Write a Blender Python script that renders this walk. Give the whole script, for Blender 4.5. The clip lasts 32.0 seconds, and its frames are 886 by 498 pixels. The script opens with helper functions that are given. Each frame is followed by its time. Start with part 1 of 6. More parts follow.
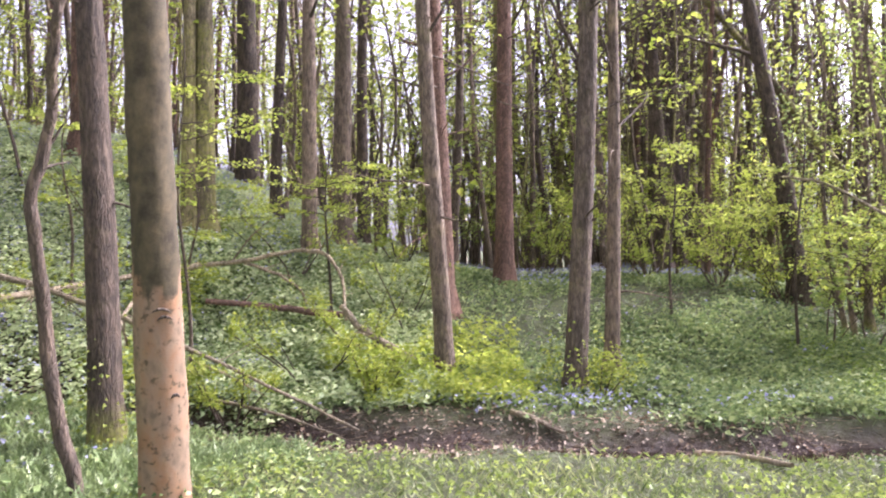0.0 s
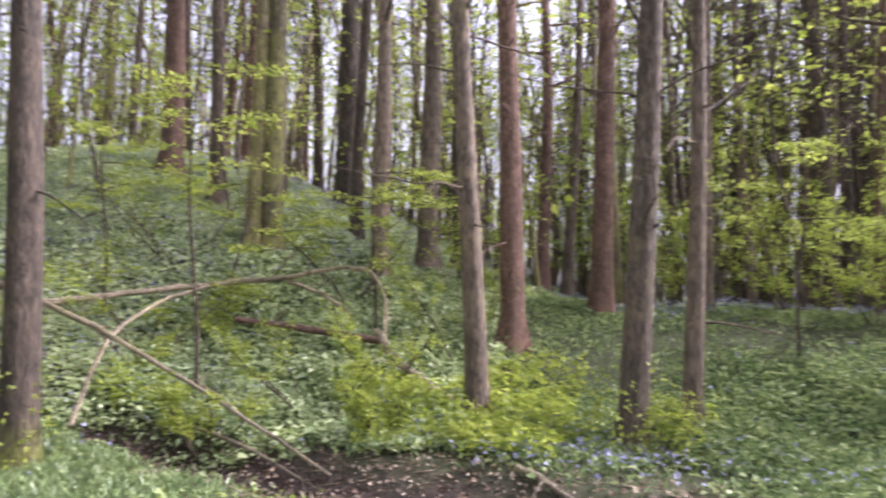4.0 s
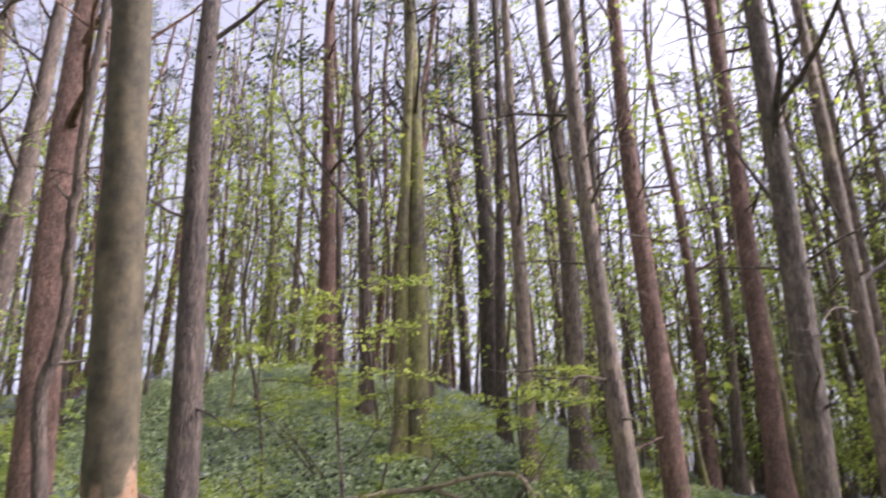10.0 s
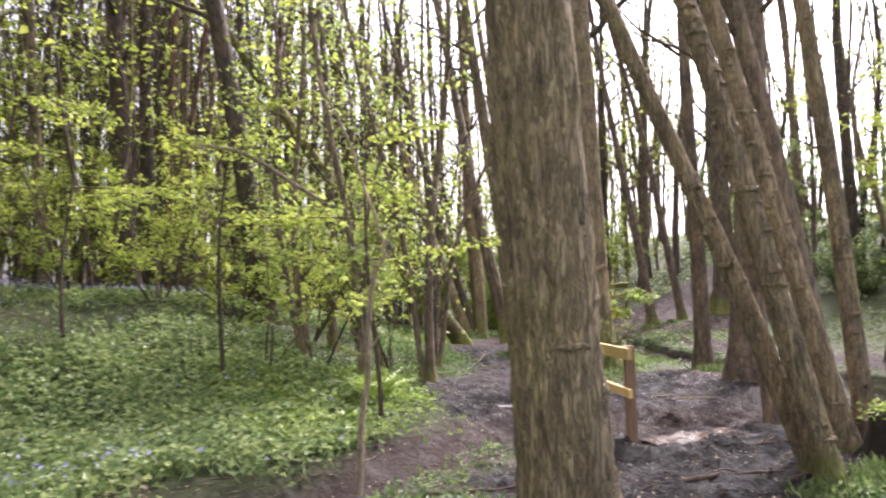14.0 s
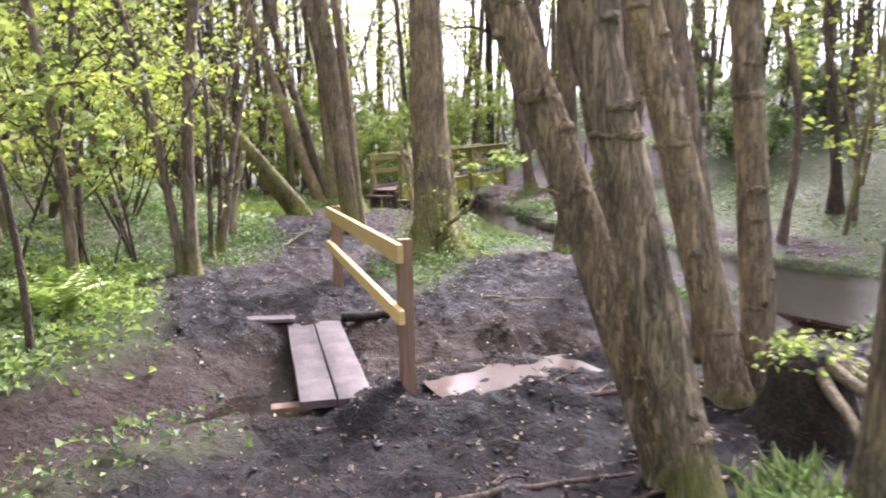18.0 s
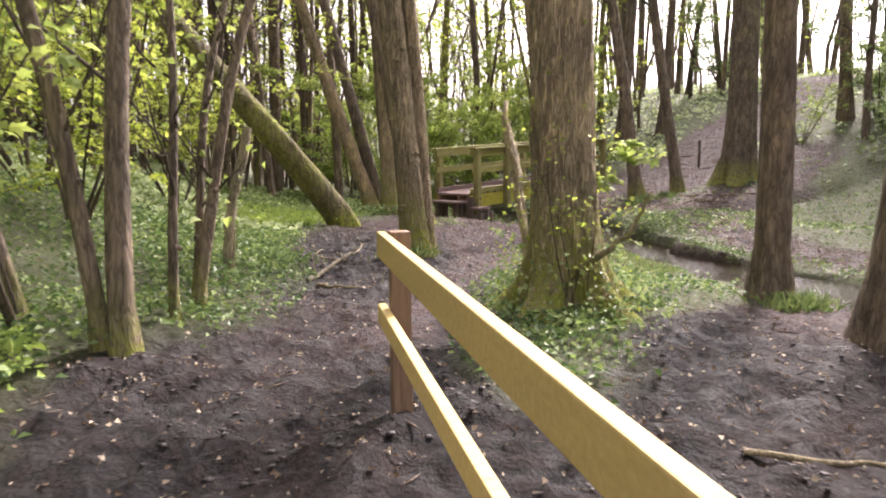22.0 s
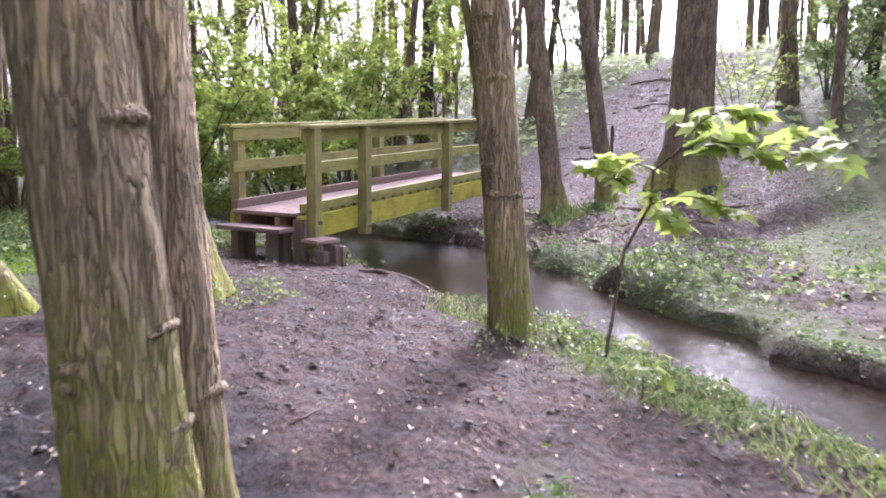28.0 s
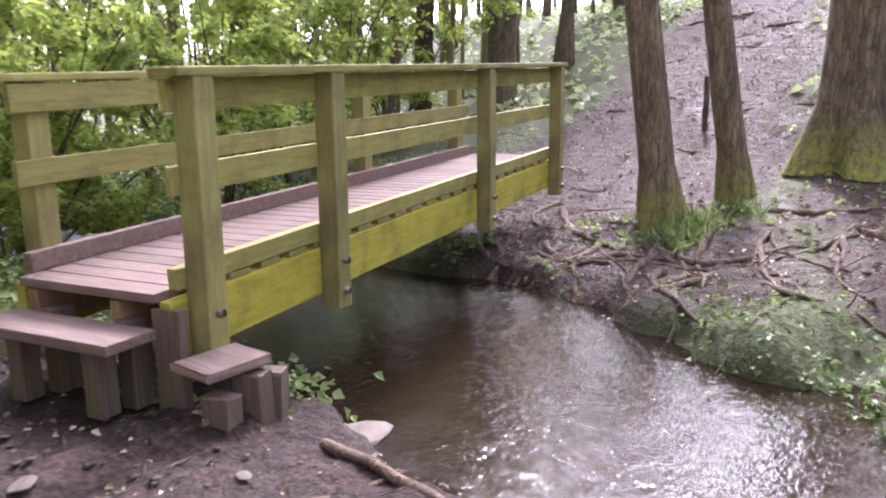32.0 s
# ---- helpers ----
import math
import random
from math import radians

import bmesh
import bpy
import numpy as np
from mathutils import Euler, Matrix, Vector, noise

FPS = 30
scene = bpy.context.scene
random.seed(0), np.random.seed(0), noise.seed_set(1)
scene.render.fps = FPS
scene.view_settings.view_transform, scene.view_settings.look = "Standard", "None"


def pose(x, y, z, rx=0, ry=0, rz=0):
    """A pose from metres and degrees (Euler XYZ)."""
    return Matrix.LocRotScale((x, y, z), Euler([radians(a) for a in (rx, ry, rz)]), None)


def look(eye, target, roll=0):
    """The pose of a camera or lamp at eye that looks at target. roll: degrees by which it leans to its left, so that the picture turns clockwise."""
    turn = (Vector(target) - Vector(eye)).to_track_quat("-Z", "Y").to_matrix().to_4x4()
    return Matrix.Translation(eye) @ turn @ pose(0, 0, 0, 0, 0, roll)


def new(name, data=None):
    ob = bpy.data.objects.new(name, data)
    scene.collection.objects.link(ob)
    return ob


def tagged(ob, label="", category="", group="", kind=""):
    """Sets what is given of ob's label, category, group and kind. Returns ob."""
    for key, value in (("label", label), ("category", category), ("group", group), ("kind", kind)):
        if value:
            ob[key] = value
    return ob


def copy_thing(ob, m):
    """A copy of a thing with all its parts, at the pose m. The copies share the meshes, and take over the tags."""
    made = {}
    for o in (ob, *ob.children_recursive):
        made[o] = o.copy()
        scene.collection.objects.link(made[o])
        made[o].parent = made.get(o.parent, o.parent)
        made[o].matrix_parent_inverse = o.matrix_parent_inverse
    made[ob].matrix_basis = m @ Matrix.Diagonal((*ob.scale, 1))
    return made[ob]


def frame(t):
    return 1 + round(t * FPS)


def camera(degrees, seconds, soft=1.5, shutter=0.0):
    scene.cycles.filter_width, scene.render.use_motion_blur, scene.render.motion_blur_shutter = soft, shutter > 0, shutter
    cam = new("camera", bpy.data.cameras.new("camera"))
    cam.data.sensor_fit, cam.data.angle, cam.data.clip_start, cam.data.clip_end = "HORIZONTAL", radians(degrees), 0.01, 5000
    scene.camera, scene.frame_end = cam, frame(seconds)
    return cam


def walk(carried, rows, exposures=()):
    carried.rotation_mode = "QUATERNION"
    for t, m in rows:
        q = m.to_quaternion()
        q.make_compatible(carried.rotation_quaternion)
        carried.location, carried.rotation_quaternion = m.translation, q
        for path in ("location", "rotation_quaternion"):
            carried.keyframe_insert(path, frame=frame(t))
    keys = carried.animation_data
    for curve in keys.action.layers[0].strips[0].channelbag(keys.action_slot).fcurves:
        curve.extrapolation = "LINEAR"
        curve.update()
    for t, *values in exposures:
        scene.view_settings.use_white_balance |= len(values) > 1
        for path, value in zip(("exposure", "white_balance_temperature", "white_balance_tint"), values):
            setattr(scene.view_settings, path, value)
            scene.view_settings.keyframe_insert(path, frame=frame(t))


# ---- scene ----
cam = camera(60.6, 32.0, soft=1.9, shutter=0.4)
PATH = [
    (0, (0.567, -0.336, 1.917), (0.497, 1.662, 1.947), -0.9),
    (0.5, (0.584, -0.178, 1.859), (0.587, 1.82, 1.927), -1.0),
    (1, (0.681, 0.152, 1.78), (0.742, 2.149, 1.852), -1.2),
    (1.5, (0.98, 0.534, 1.64), (1.087, 2.529, 1.734), -1.4),
    (2, (1.288, 0.938, 1.521), (1.439, 2.93, 1.63), -1.3),
    (2.5, (1.688, 1.345, 1.328), (1.847, 3.334, 1.47), -0.9),
    (4.5, (3.092, 2.452, 1.516), (2.124, 4.195, 1.673), 0.2),
    (5, (3.144, 2.476, 1.487), (1.824, 3.968, 1.667), -1.0),
    (5.5, (3.183, 2.514, 1.481), (1.596, 3.715, 1.682), -1.6),
    (6, (3.208, 2.533, 1.486), (1.471, 3.501, 1.697), -1.8),
    (6.5, (3.255, 2.539, 1.481), (1.441, 3.354, 1.696), -1.4),
    (7, (3.264, 2.542, 1.475), (1.435, 3.324, 1.684), -0.9),
    (7.5, (3.216, 2.525, 1.476), (1.435, 3.409, 1.688), -0.4),
    (8, (3.162, 2.509, 1.488), (1.47, 3.55, 1.713), -0.1),
    (8.5, (3.163, 2.481, 1.466), (1.606, 3.703, 1.756), 0.0),
    (9, (3.148, 2.413, 1.441), (1.792, 3.83, 1.834), -0.2),
    (9.5, (3.049, 2.428, 1.438), (1.927, 3.996, 1.968), -0.3),
    (10, (3.019, 2.431, 1.393), (2.13, 4.09, 2.068), -1.4),
    (10.5, (2.974, 2.461, 1.466), (2.305, 4.195, 2.204), -1.7),
    (11, (2.947, 2.479, 1.476), (2.495, 4.286, 2.203), -2.6),
    (11.5, (3.032, 2.422, 1.474), (2.797, 4.315, 2.075), -3.0),
    (12, (3.148, 2.439, 1.451), (3.166, 4.393, 1.879), -2.5),
    (12.5, (3.266, 2.623, 1.454), (3.579, 4.58, 1.723), -2.1),
    (13, (3.595, 2.827, 1.438), (4.172, 4.735, 1.601), -1.6),
    (13.5, (3.908, 3.124, 1.377), (4.72, 4.948, 1.494), -1.6),
    (14, (4.286, 3.368, 1.312), (5.268, 5.108, 1.411), -1.8),
    (14.5, (4.743, 3.638, 1.252), (5.837, 5.31, 1.326), -2.0),
    (15, (5.176, 3.982, 1.196), (6.361, 5.593, 1.249), -2.2),
    (15.5, (5.64, 4.213, 1.124), (6.881, 5.781, 1.13), -2.2),
    (17.5, (7.096, 5.126, 1.28), (8.389, 6.631, 1.033), -1.5),
    (18, (7.507, 5.522, 1.208), (8.675, 7.124, 0.939), -1.3),
    (18.5, (7.826, 6.079, 1.164), (8.887, 7.754, 0.902), -1.0),
    (19, (8.151, 6.634, 1.171), (9.104, 8.374, 0.919), -1.1),
    (19.5, (8.418, 7.184, 1.208), (9.311, 8.96, 0.991), -0.7),
    (20, (8.614, 7.732, 1.217), (9.532, 9.499, 1.028), -0.5),
    (20.5, (8.926, 8.131, 1.199), (9.868, 9.888, 1.04), -0.9),
    (21, (9.139, 8.62, 1.14), (10.15, 10.336, 0.959), -0.8),
    (21.5, (9.327, 9.118, 1.053), (10.386, 10.801, 0.836), -0.5),
    (22, (9.707, 9.744, 0.972), (10.762, 11.424, 0.714), -0.4),
    (22.5, (10.077, 10.457, 0.946), (11.146, 12.119, 0.642), -0.6),
    (23, (10.407, 11.037, 0.995), (11.469, 12.702, 0.678), -0.9),
    (23.5, (10.625, 11.642, 1.014), (11.728, 13.275, 0.671), -0.8),
    (24, (10.826, 12.164, 1.059), (11.989, 13.75, 0.696), -0.7),
    (24.5, (11.068, 12.682, 1.065), (12.299, 14.212, 0.689), -1.1),
    (25, (11.276, 13.106, 1.085), (12.646, 14.52, 0.735), -1.5),
    (25.5, (11.572, 13.542, 0.985), (13.051, 14.855, 0.689), -1.5),
    (27.5, (13.3, 15.785, 0.859), (14.778, 17.1, 0.568), 0.6),
    (28, (13.73, 16.265, 0.884), (15.183, 17.609, 0.598), 0.8),
    (28.5, (14.274, 16.749, 0.889), (15.746, 18.08, 0.632), 0.4),
    (29, (14.81, 17.2, 0.938), (16.305, 18.511, 0.726), -0.2),
    (29.5, (15.36, 17.714, 0.861), (16.84, 19.046, 0.678), -1.1),
    (30, (15.736, 18.148, 0.876), (17.188, 19.511, 0.69), -1.1),
    (30.5, (16.145, 18.679, 0.897), (17.563, 20.073, 0.681), -0.8),
    (31, (16.517, 19.207, 0.884), (17.93, 20.601, 0.635), -0.5),
    (31.5, (16.808, 19.652, 0.874), (18.247, 21.006, 0.56), -0.2),
    (32, (17.184, 20.053, 0.855), (18.649, 21.361, 0.48), -0.6),
]
EXPOSURES = [(0.0, 2.25, 5900, 33), (2.5, 2.0, 5850, 30), (5.0, 1.85, 5800, 31), (8.0, 1.75, 5700, 32), (10.0, 1.55, 5800, 30), (11.0, 1.3, 6050, 28), (12.5, 1.7, 6800, 18), (15.0, 2.25, 5850, 29), (18.0, 2.4, 5900, 27), (20.0, 2.3, 6100, 20), (22.0, 2.15, 6600, 24), (24.0, 2.45, 6400, 23), (25.0, 2.45, 6100, 28), (28.0, 2.68, 5650, 33), (30.0, 2.55, 5650, 33), (31.0, 2.85, 5800, 32), (32.0, 2.7, 5850, 30)]
walk(cam, [(t, look(eye, target, roll)) for t, eye, target, roll in PATH], EXPOSURES)

# ---------------- world, sun, exposure ----------------
world = bpy.data.worlds.new("world")
scene.world = world
world.use_nodes = True
wt = world.node_tree
sky = wt.nodes.new("ShaderNodeTexSky")
sky.sky_type = 'NISHITA'
sky.sun_disc = False
SUN_AZ, SUN_EL = radians(63), radians(43)      # from north, clockwise
sky.sun_elevation, sky.sun_rotation = SUN_EL, SUN_AZ
sky.air_density, sky.dust_density, sky.ozone_density = 0.8, 6.0, 1.0
veil = wt.nodes.new("ShaderNodeHueSaturation")      # thin high cloud: a paler sky
veil.inputs["Saturation"].default_value = 0.22
wt.links.new(sky.outputs[0], veil.inputs["Color"])
wt.links.new(veil.outputs[0], wt.nodes["Background"].inputs[0])
wt.nodes["Background"].inputs[1].default_value = 0.135
sun = new("sun", bpy.data.lights.new("sun", 'SUN'))
sun.data.energy, sun.data.angle, sun.data.color = 2.1, radians(9), (1.0, 0.95, 0.87)
sun.matrix_world = look((30 * math.sin(SUN_AZ) * math.cos(SUN_EL), 30 * math.cos(SUN_AZ) * math.cos(SUN_EL), 30 * math.sin(SUN_EL)), (0, 0, 0))

# ---------------- ground plan ----------------
STREAM = [(-30, 9.0), (-14, 11.2), (-7, 11.3), (-4, 11.0), (-1, 10.4), (2, 10.0), (4.5, 9.6), (6.5, 9.9), (8.4, 10.75), (10.4, 11.4), (11.6, 10.8), (12.6, 10.2), (13.6, 9.5), (15.4, 9.2), (16.9, 10.6)]
CREEK = [((19.0, -30), 0.0), ((18.0, -6), 0.0), ((16.6, 3), 0.0), ((16.6, 8), 0.0), ((16.9, 10.6), 0.0), ((17.7, 14.2), -0.25), ((18.25, 16.3), -0.35), ((18.78, 17.85), -0.4), ((19.42, 19.45), -0.42), ((19.86, 20.35), -0.4), ((20.26, 21.45), -0.12), ((20.58, 22.45), 0.02), ((20.9, 23.55), 0.2), ((21.0, 26.4), 0.0), ((20.0, 32), 0.0), ((14.0, 44), 0.0), ((0, 80), 0.0)]      # centre, width over one metre
NEAR_BANK = [((15.0, 17.0), 0.9), ((16.5, 17.5), 0.75), ((17.0, 18.8), 0.6)]
POOL = [(10.5, 9.82), (11.1, 9.66), (11.8, 9.5)]
ISLET = [(20.7, 19.9), (22.4, 20.0)]
GULLY = [(20.9, 21.0), (22.2, 20.75), (23.8, 20.3), (26.0, 19.6)]
PATHWAY = [((3.0, 1.6), 0.1), ((5.6, 3.9), 0.4), ((7.2, 5.2), 0.9), ((9.3, 8.4), 1.5), ((11.6, 9.6), 2.6), ((10.9, 12.0), 1.4), ((11.0, 13.2), 1.45), ((11.9, 14.5), 1.15), ((13.15, 16.2), 0.95), ((14.6, 18.2), 1.5), ((15.7, 19.6), 2.0), ((18.35, 22.2), 1.9), ((18.7, 24.3), 1.2)]
TREAD = [(12.2, 14.4), (12.9, 15.3), (14.5, 16.8), (15.3, 17.6), (16.2, 19.5)]
LITTER = [((22.8, 22.6), 0.9), ((23.6, 24.1), 1.4), ((26.6, 24.9), 2.0), ((31.5, 25.9), 1.7), ((36.5, 26.6), 1.5)]
FLATS = [((10.5, 8.6), 1.6), ((13.0, 11.8), 1.3), ((14.8, 12.2), 1.7), ((16.2, 13.0), 1.2)]
FAR_BANK = [((18.9, 11.5), 0.5), ((19.7, 14.0), 0.7), ((19.8, 16.3), 0.6), ((20.7, 18.2), 0.35), ((21.7, 19.3), 0.7), ((23.2, 20.7), 0.9), ((26.2, 21.3), 1.3), ((28.5, 22.4), 1.2)]


def smooth(a, b, v):
    t = np.clip((np.asarray(v, float) - a) / (b - a), 0, 1)
    return t * t * (3 - 2 * t)


def away(x, y, line):
    """Distance to a line of points; with (point, width) pairs the width is taken off."""
    x, y = np.asarray(x, float), np.asarray(y, float)
    best = np.full(np.broadcast(x, y).shape, 1e9)
    wide = isinstance(line[0][0], tuple)
    for a, b in zip(line[:-1], line[1:]):
        (ax, ay), wa = a if wide else (a, 0)
        (bx, by), wb = b if wide else (b, 0)
        t = np.clip(((x - ax) * (bx - ax) + (y - ay) * (by - ay)) / ((bx - ax) ** 2 + (by - ay) ** 2), 0, 1)
        best = np.minimum(best, np.hypot(x - ax - t * (bx - ax), y - ay - t * (by - ay)) - wa - t * (wb - wa))
    return best


WAVES = [(random.uniform(0.5, 1), random.uniform(0, 6.28), random.uniform(0, 6.28)) for _ in range(40)]


def ripple(x, y, scale, octaves=4, seed=0):
    """Smooth noise, about -1 to 1, from crossed waves."""
    x, y = np.asarray(x, float), np.asarray(y, float)
    out, amp = 0 * x, 1.0
    for o in range(octaves):
        for k in range(3):
            a, p, q = WAVES[(seed * 7 + o * 3 + k) % 40]
            d = p + 2.1 * k
            out = out + amp * np.sin((x * math.cos(d) + y * math.sin(d)) * scale * a * 2 ** o + q + 1.7 * np.sin((y * math.cos(d) - x * math.sin(d)) * scale * 0.7 * 2 ** o + p)) / 3
        amp *= 0.55
    return out


def mudness(x, y):
    n = 0.35 * ripple(x, y, 1.6, 4, 1)
    d = np.minimum(away(x, y, PATHWAY), np.minimum(away(x, y, LITTER), np.minimum(np.minimum(away(x, y, FLATS), away(x, y, NEAR_BANK)), away(x, y, FAR_BANK))))
    return 1 - smooth(-0.25, 0.35, d + n)


def soaked(x, y):
    """Where the path is churned into black wet mud."""
    return np.clip(1.35 * smooth(22.0, 19.0, y + 0.6 * ripple(x, y, 0.9, 3, 16)) * smooth(16.2, 14.2, x + 0.5 * ripple(x, y, 0.8, 3, 18)) * (0.75 + 0.25 * ripple(x, y, 1.3, 2, 17)) * smooth(0.1, 0.45, away(x, y, TREAD) + 0.15 * ripple(x, y, 1.6, 3, 19)), 0, 1)


def height(x, y):
    x, y = np.asarray(x, float), np.asarray(y, float)
    z = -0.45 + 0.75 * smooth(7.5, -1, y) * smooth(8, 1, x)
    z = z + 1.75 * smooth(12.0, 19.5, y) * (1 - 0.97 * smooth(4.5, 13.5, x - 0.35 * np.maximum(0, y - 16))) * (1 - 0.7 * smooth(40, 70, y))
    z = z + 4.2 * smooth(2, -11, x) * smooth(8, 25, y + 0.5 * np.maximum(0, -x - 3)) * (1 - 0.6 * smooth(32, 60, y - 0.5 * x))
    z = z + 4.4 * smooth(22.3, 40, x - 0.1 * (y - 20)) + 3.5 * smooth(60, 140, np.hypot(x - 8, y - 8))
    z = z + 0.06 * ripple(x, y, 0.9, 3, 2) - 0.24 * (1 - smooth(0.12, 0.6, away(x, y, GULLY))) - 0.13 * (1 - smooth(0.5, 1.7, np.hypot(x - 9.9, y - 9.9))) - 0.14 * smooth(3.2, 1.2, away(x, y, CREEK)) * smooth(14.0, 16.0, x)
    z = z + 0.11 * (1 - smooth(0.2, 0.95, away(x, y, ISLET)))
    pool = away(x, y, POOL) + 0.07 * ripple(x, y, 3.0, 3, 22)
    z = z + (-0.47 - z) * (1 - smooth(0.3, 0.75, pool)) - 0.07 * (1 - smooth(0.1, 0.26, pool))
    m = mudness(x, y)
    z = z + (0.02 + 0.012 * m) * ripple(x, y, 5.5, 3, 4) + (0.026 + 0.020 * soaked(x, y)) * m * ripple(x, y, 12.0, 2, 7) + (0.014 + 0.014 * soaked(x, y)) * m * ripple(x, y, 24.0, 2, 11)
    c = away(x, y, CREEK) + 0.2 * ripple(x, y, 1.5, 3, 5) + 0.07 * ripple(x, y, 7.0, 3, 12)
    z = z - (z + 1.0) * (1 - smooth(0.92, 1.10 + 0.16 * (1 + ripple(x, y, 1.1, 2, 9)), c))
    s = away(x, y, STREAM) + 0.12 * ripple(x, y, 1.9, 3, 6) + 0.3 * smooth(6.5, 7.6, x) * smooth(9.9, 9.2, x)
    return z - 0.36 * smooth(0.3, 0.7, pool) * smooth(-16, -6, x) * (1 - smooth(0.25, 1.1, s)) * smooth(0.7, 1.6, c)


def ground_z(x, y):
    return float(height(np.array([x]), np.array([y]))[0])


# ---- end of plan ----

# ---------------- materials ----------------
def nodes_of(name):
    m = bpy.data.materials.new(name)
    m.use_nodes = True
    return m, m.node_tree.nodes, m.node_tree.links, m.node_tree.nodes["Principled BSDF"]


def node(ns, kind, **values):
    n = ns.new("ShaderNode" + kind)
    for key, v in values.items():
        n.inputs[key].default_value = v
    return n


def ramp(ns, ls, fac, *stops):
    r = ns.new("ShaderNodeValToRGB")
    for n, (p, c) in enumerate(stops):
        e = r.color_ramp.elements[n] if n < 2 else r.color_ramp.elements.new(p)
        e.position, e.color = p, (*c, 1)
    ls.new(fac, r.inputs[0])
    return r.outputs[0]


def mixed(ns, ls, fac, a, b, mode='MIX'):
    m = ns.new("ShaderNodeMix")
    m.data_type, m.blend_type = 'RGBA', mode
    for v, i in ((fac, 0), (a, 6), (b, 7)):
        if hasattr(v, "links"):
            ls.new(v, m.inputs[i])
        else:
            m.inputs[i].default_value = v if i == 0 else (*v, 1)
    return m.outputs[2]


def coords(ns, ls, scale=(1, 1, 1), out="Object"):
    tc, mp = ns.new("ShaderNodeTexCoord"), ns.new("ShaderNodeMapping")
    mp.inputs["Scale"].default_value = scale
    ls.new(tc.outputs[out], mp.inputs[0])
    return mp.outputs[0]


def noise_of(ns, ls, where, scale, detail=5, rough=0.6):
    n = node(ns, "TexNoise", Scale=scale, Detail=detail, Roughness=rough)
    ls.new(where, n.inputs["Vector"])
    return n.outputs[0]


def node_colour(ns, ls, where, scale):
    n = node(ns, "TexNoise", Scale=scale, Detail=3)
    ls.new(where, n.inputs["Vector"])
    return n.outputs[1]


def relief(ns, ls, bsdf, fac, strength, distance):
    b = node(ns, "Bump", Strength=strength, Distance=distance)
    ls.new(fac, b.inputs["Height"])
    ls.new(b.outputs[0], bsdf.inputs["Normal"])


def bark_material(name, dark, light, moss=0.25, crack=9.0, lengthwise=0.25, moss_col=(0.27, 0.29, 0.045), bump=0.8, cracks=0.6):
    m, ns, ls, b = nodes_of(name)
    v = coords(ns, ls, (1, 1, lengthwise))
    n1, n2 = noise_of(ns, ls, v, crack * 1.6, 6, 0.65), noise_of(ns, ls, coords(ns, ls), 1.3, 4)
    warp = mixed(ns, ls, 0.16, v, node_colour(ns, ls, v, crack * 1.3))
    vor = ns.new("ShaderNodeTexVoronoi")
    vor.feature = 'DISTANCE_TO_EDGE'
    vor.inputs["Scale"].default_value = crack * 1.5
    ls.new(warp, vor.inputs["Vector"])
    edge = vor.outputs["Distance"]
    col = ramp(ns, ls, n1, (0.28, dark), (0.72, light))
    col = mixed(ns, ls, ramp(ns, ls, edge, (0.0, (cracks,) * 3), (0.16, (0, 0, 0))), col, [c * 0.4 for c in dark])
    col = mixed(ns, ls, 1.0, col, ramp(ns, ls, n2, (0.3, (0.72, 0.74, 0.7)), (0.7, (1.2, 1.16, 1.12))), 'MULTIPLY')
    n3 = noise_of(ns, ls, coords(ns, ls, (1, 1, 0.5)), 7.5, 4, 0.6)
    col = mixed(ns, ls, 1.0, col, ramp(ns, ls, n3, (0.34, (0.66, 0.66, 0.64)), (0.5, (1.0, 1.0, 0.98)), (0.68, (1.26, 1.22, 1.14))), 'MULTIPLY')
    info = ns.new("ShaderNodeObjectInfo")
    tint = ramp(ns, ls, info.outputs["Random"], (0, (0.75, 0.74, 0.72)), (1, (1.2, 1.15, 1.08)))
    col = mixed(ns, ls, 1.0, col, tint, 'MULTIPLY')
    at = ns.new("ShaderNodeAttribute")
    at.attribute_name = "moss"
    add = ns.new("ShaderNodeMath")
    add.operation = 'ADD'
    ls.new(at.outputs["Fac"], add.inputs[0])
    ls.new(ramp(ns, ls, n2, (0.62 - moss * 0.35, (0, 0, 0)), (0.8, (moss * 1.5,) * 3)), add.inputs[1])
    wear = ns.new("ShaderNodeMath")
    wear.operation, wear.use_clamp = 'MULTIPLY', True
    ls.new(add.outputs[0], wear.inputs[0])
    ls.new(ramp(ns, ls, noise_of(ns, ls, coords(ns, ls), 14, 4), (0.34, (0.08, 0.08, 0.08)), (0.56, (1, 1, 1))), wear.inputs[1])
    if isinstance(moss_col[0], tuple):
        moss_col = ramp(ns, ls, noise_of(ns, ls, coords(ns, ls, (1, 1, 0.6)), 4.5, 5), *moss_col)
    col = mixed(ns, ls, wear.outputs[0], col, moss_col)
    ls.new(col, b.inputs["Base Color"])
    b.inputs["Roughness"].default_value = 0.9
    h = mixed(ns, ls, 0.75 * cracks, n1, ramp(ns, ls, edge, (0.0, (0, 0, 0)), (0.25, (1, 1, 1))))
    relief(ns, ls, b, h, bump, 0.03)
    return m


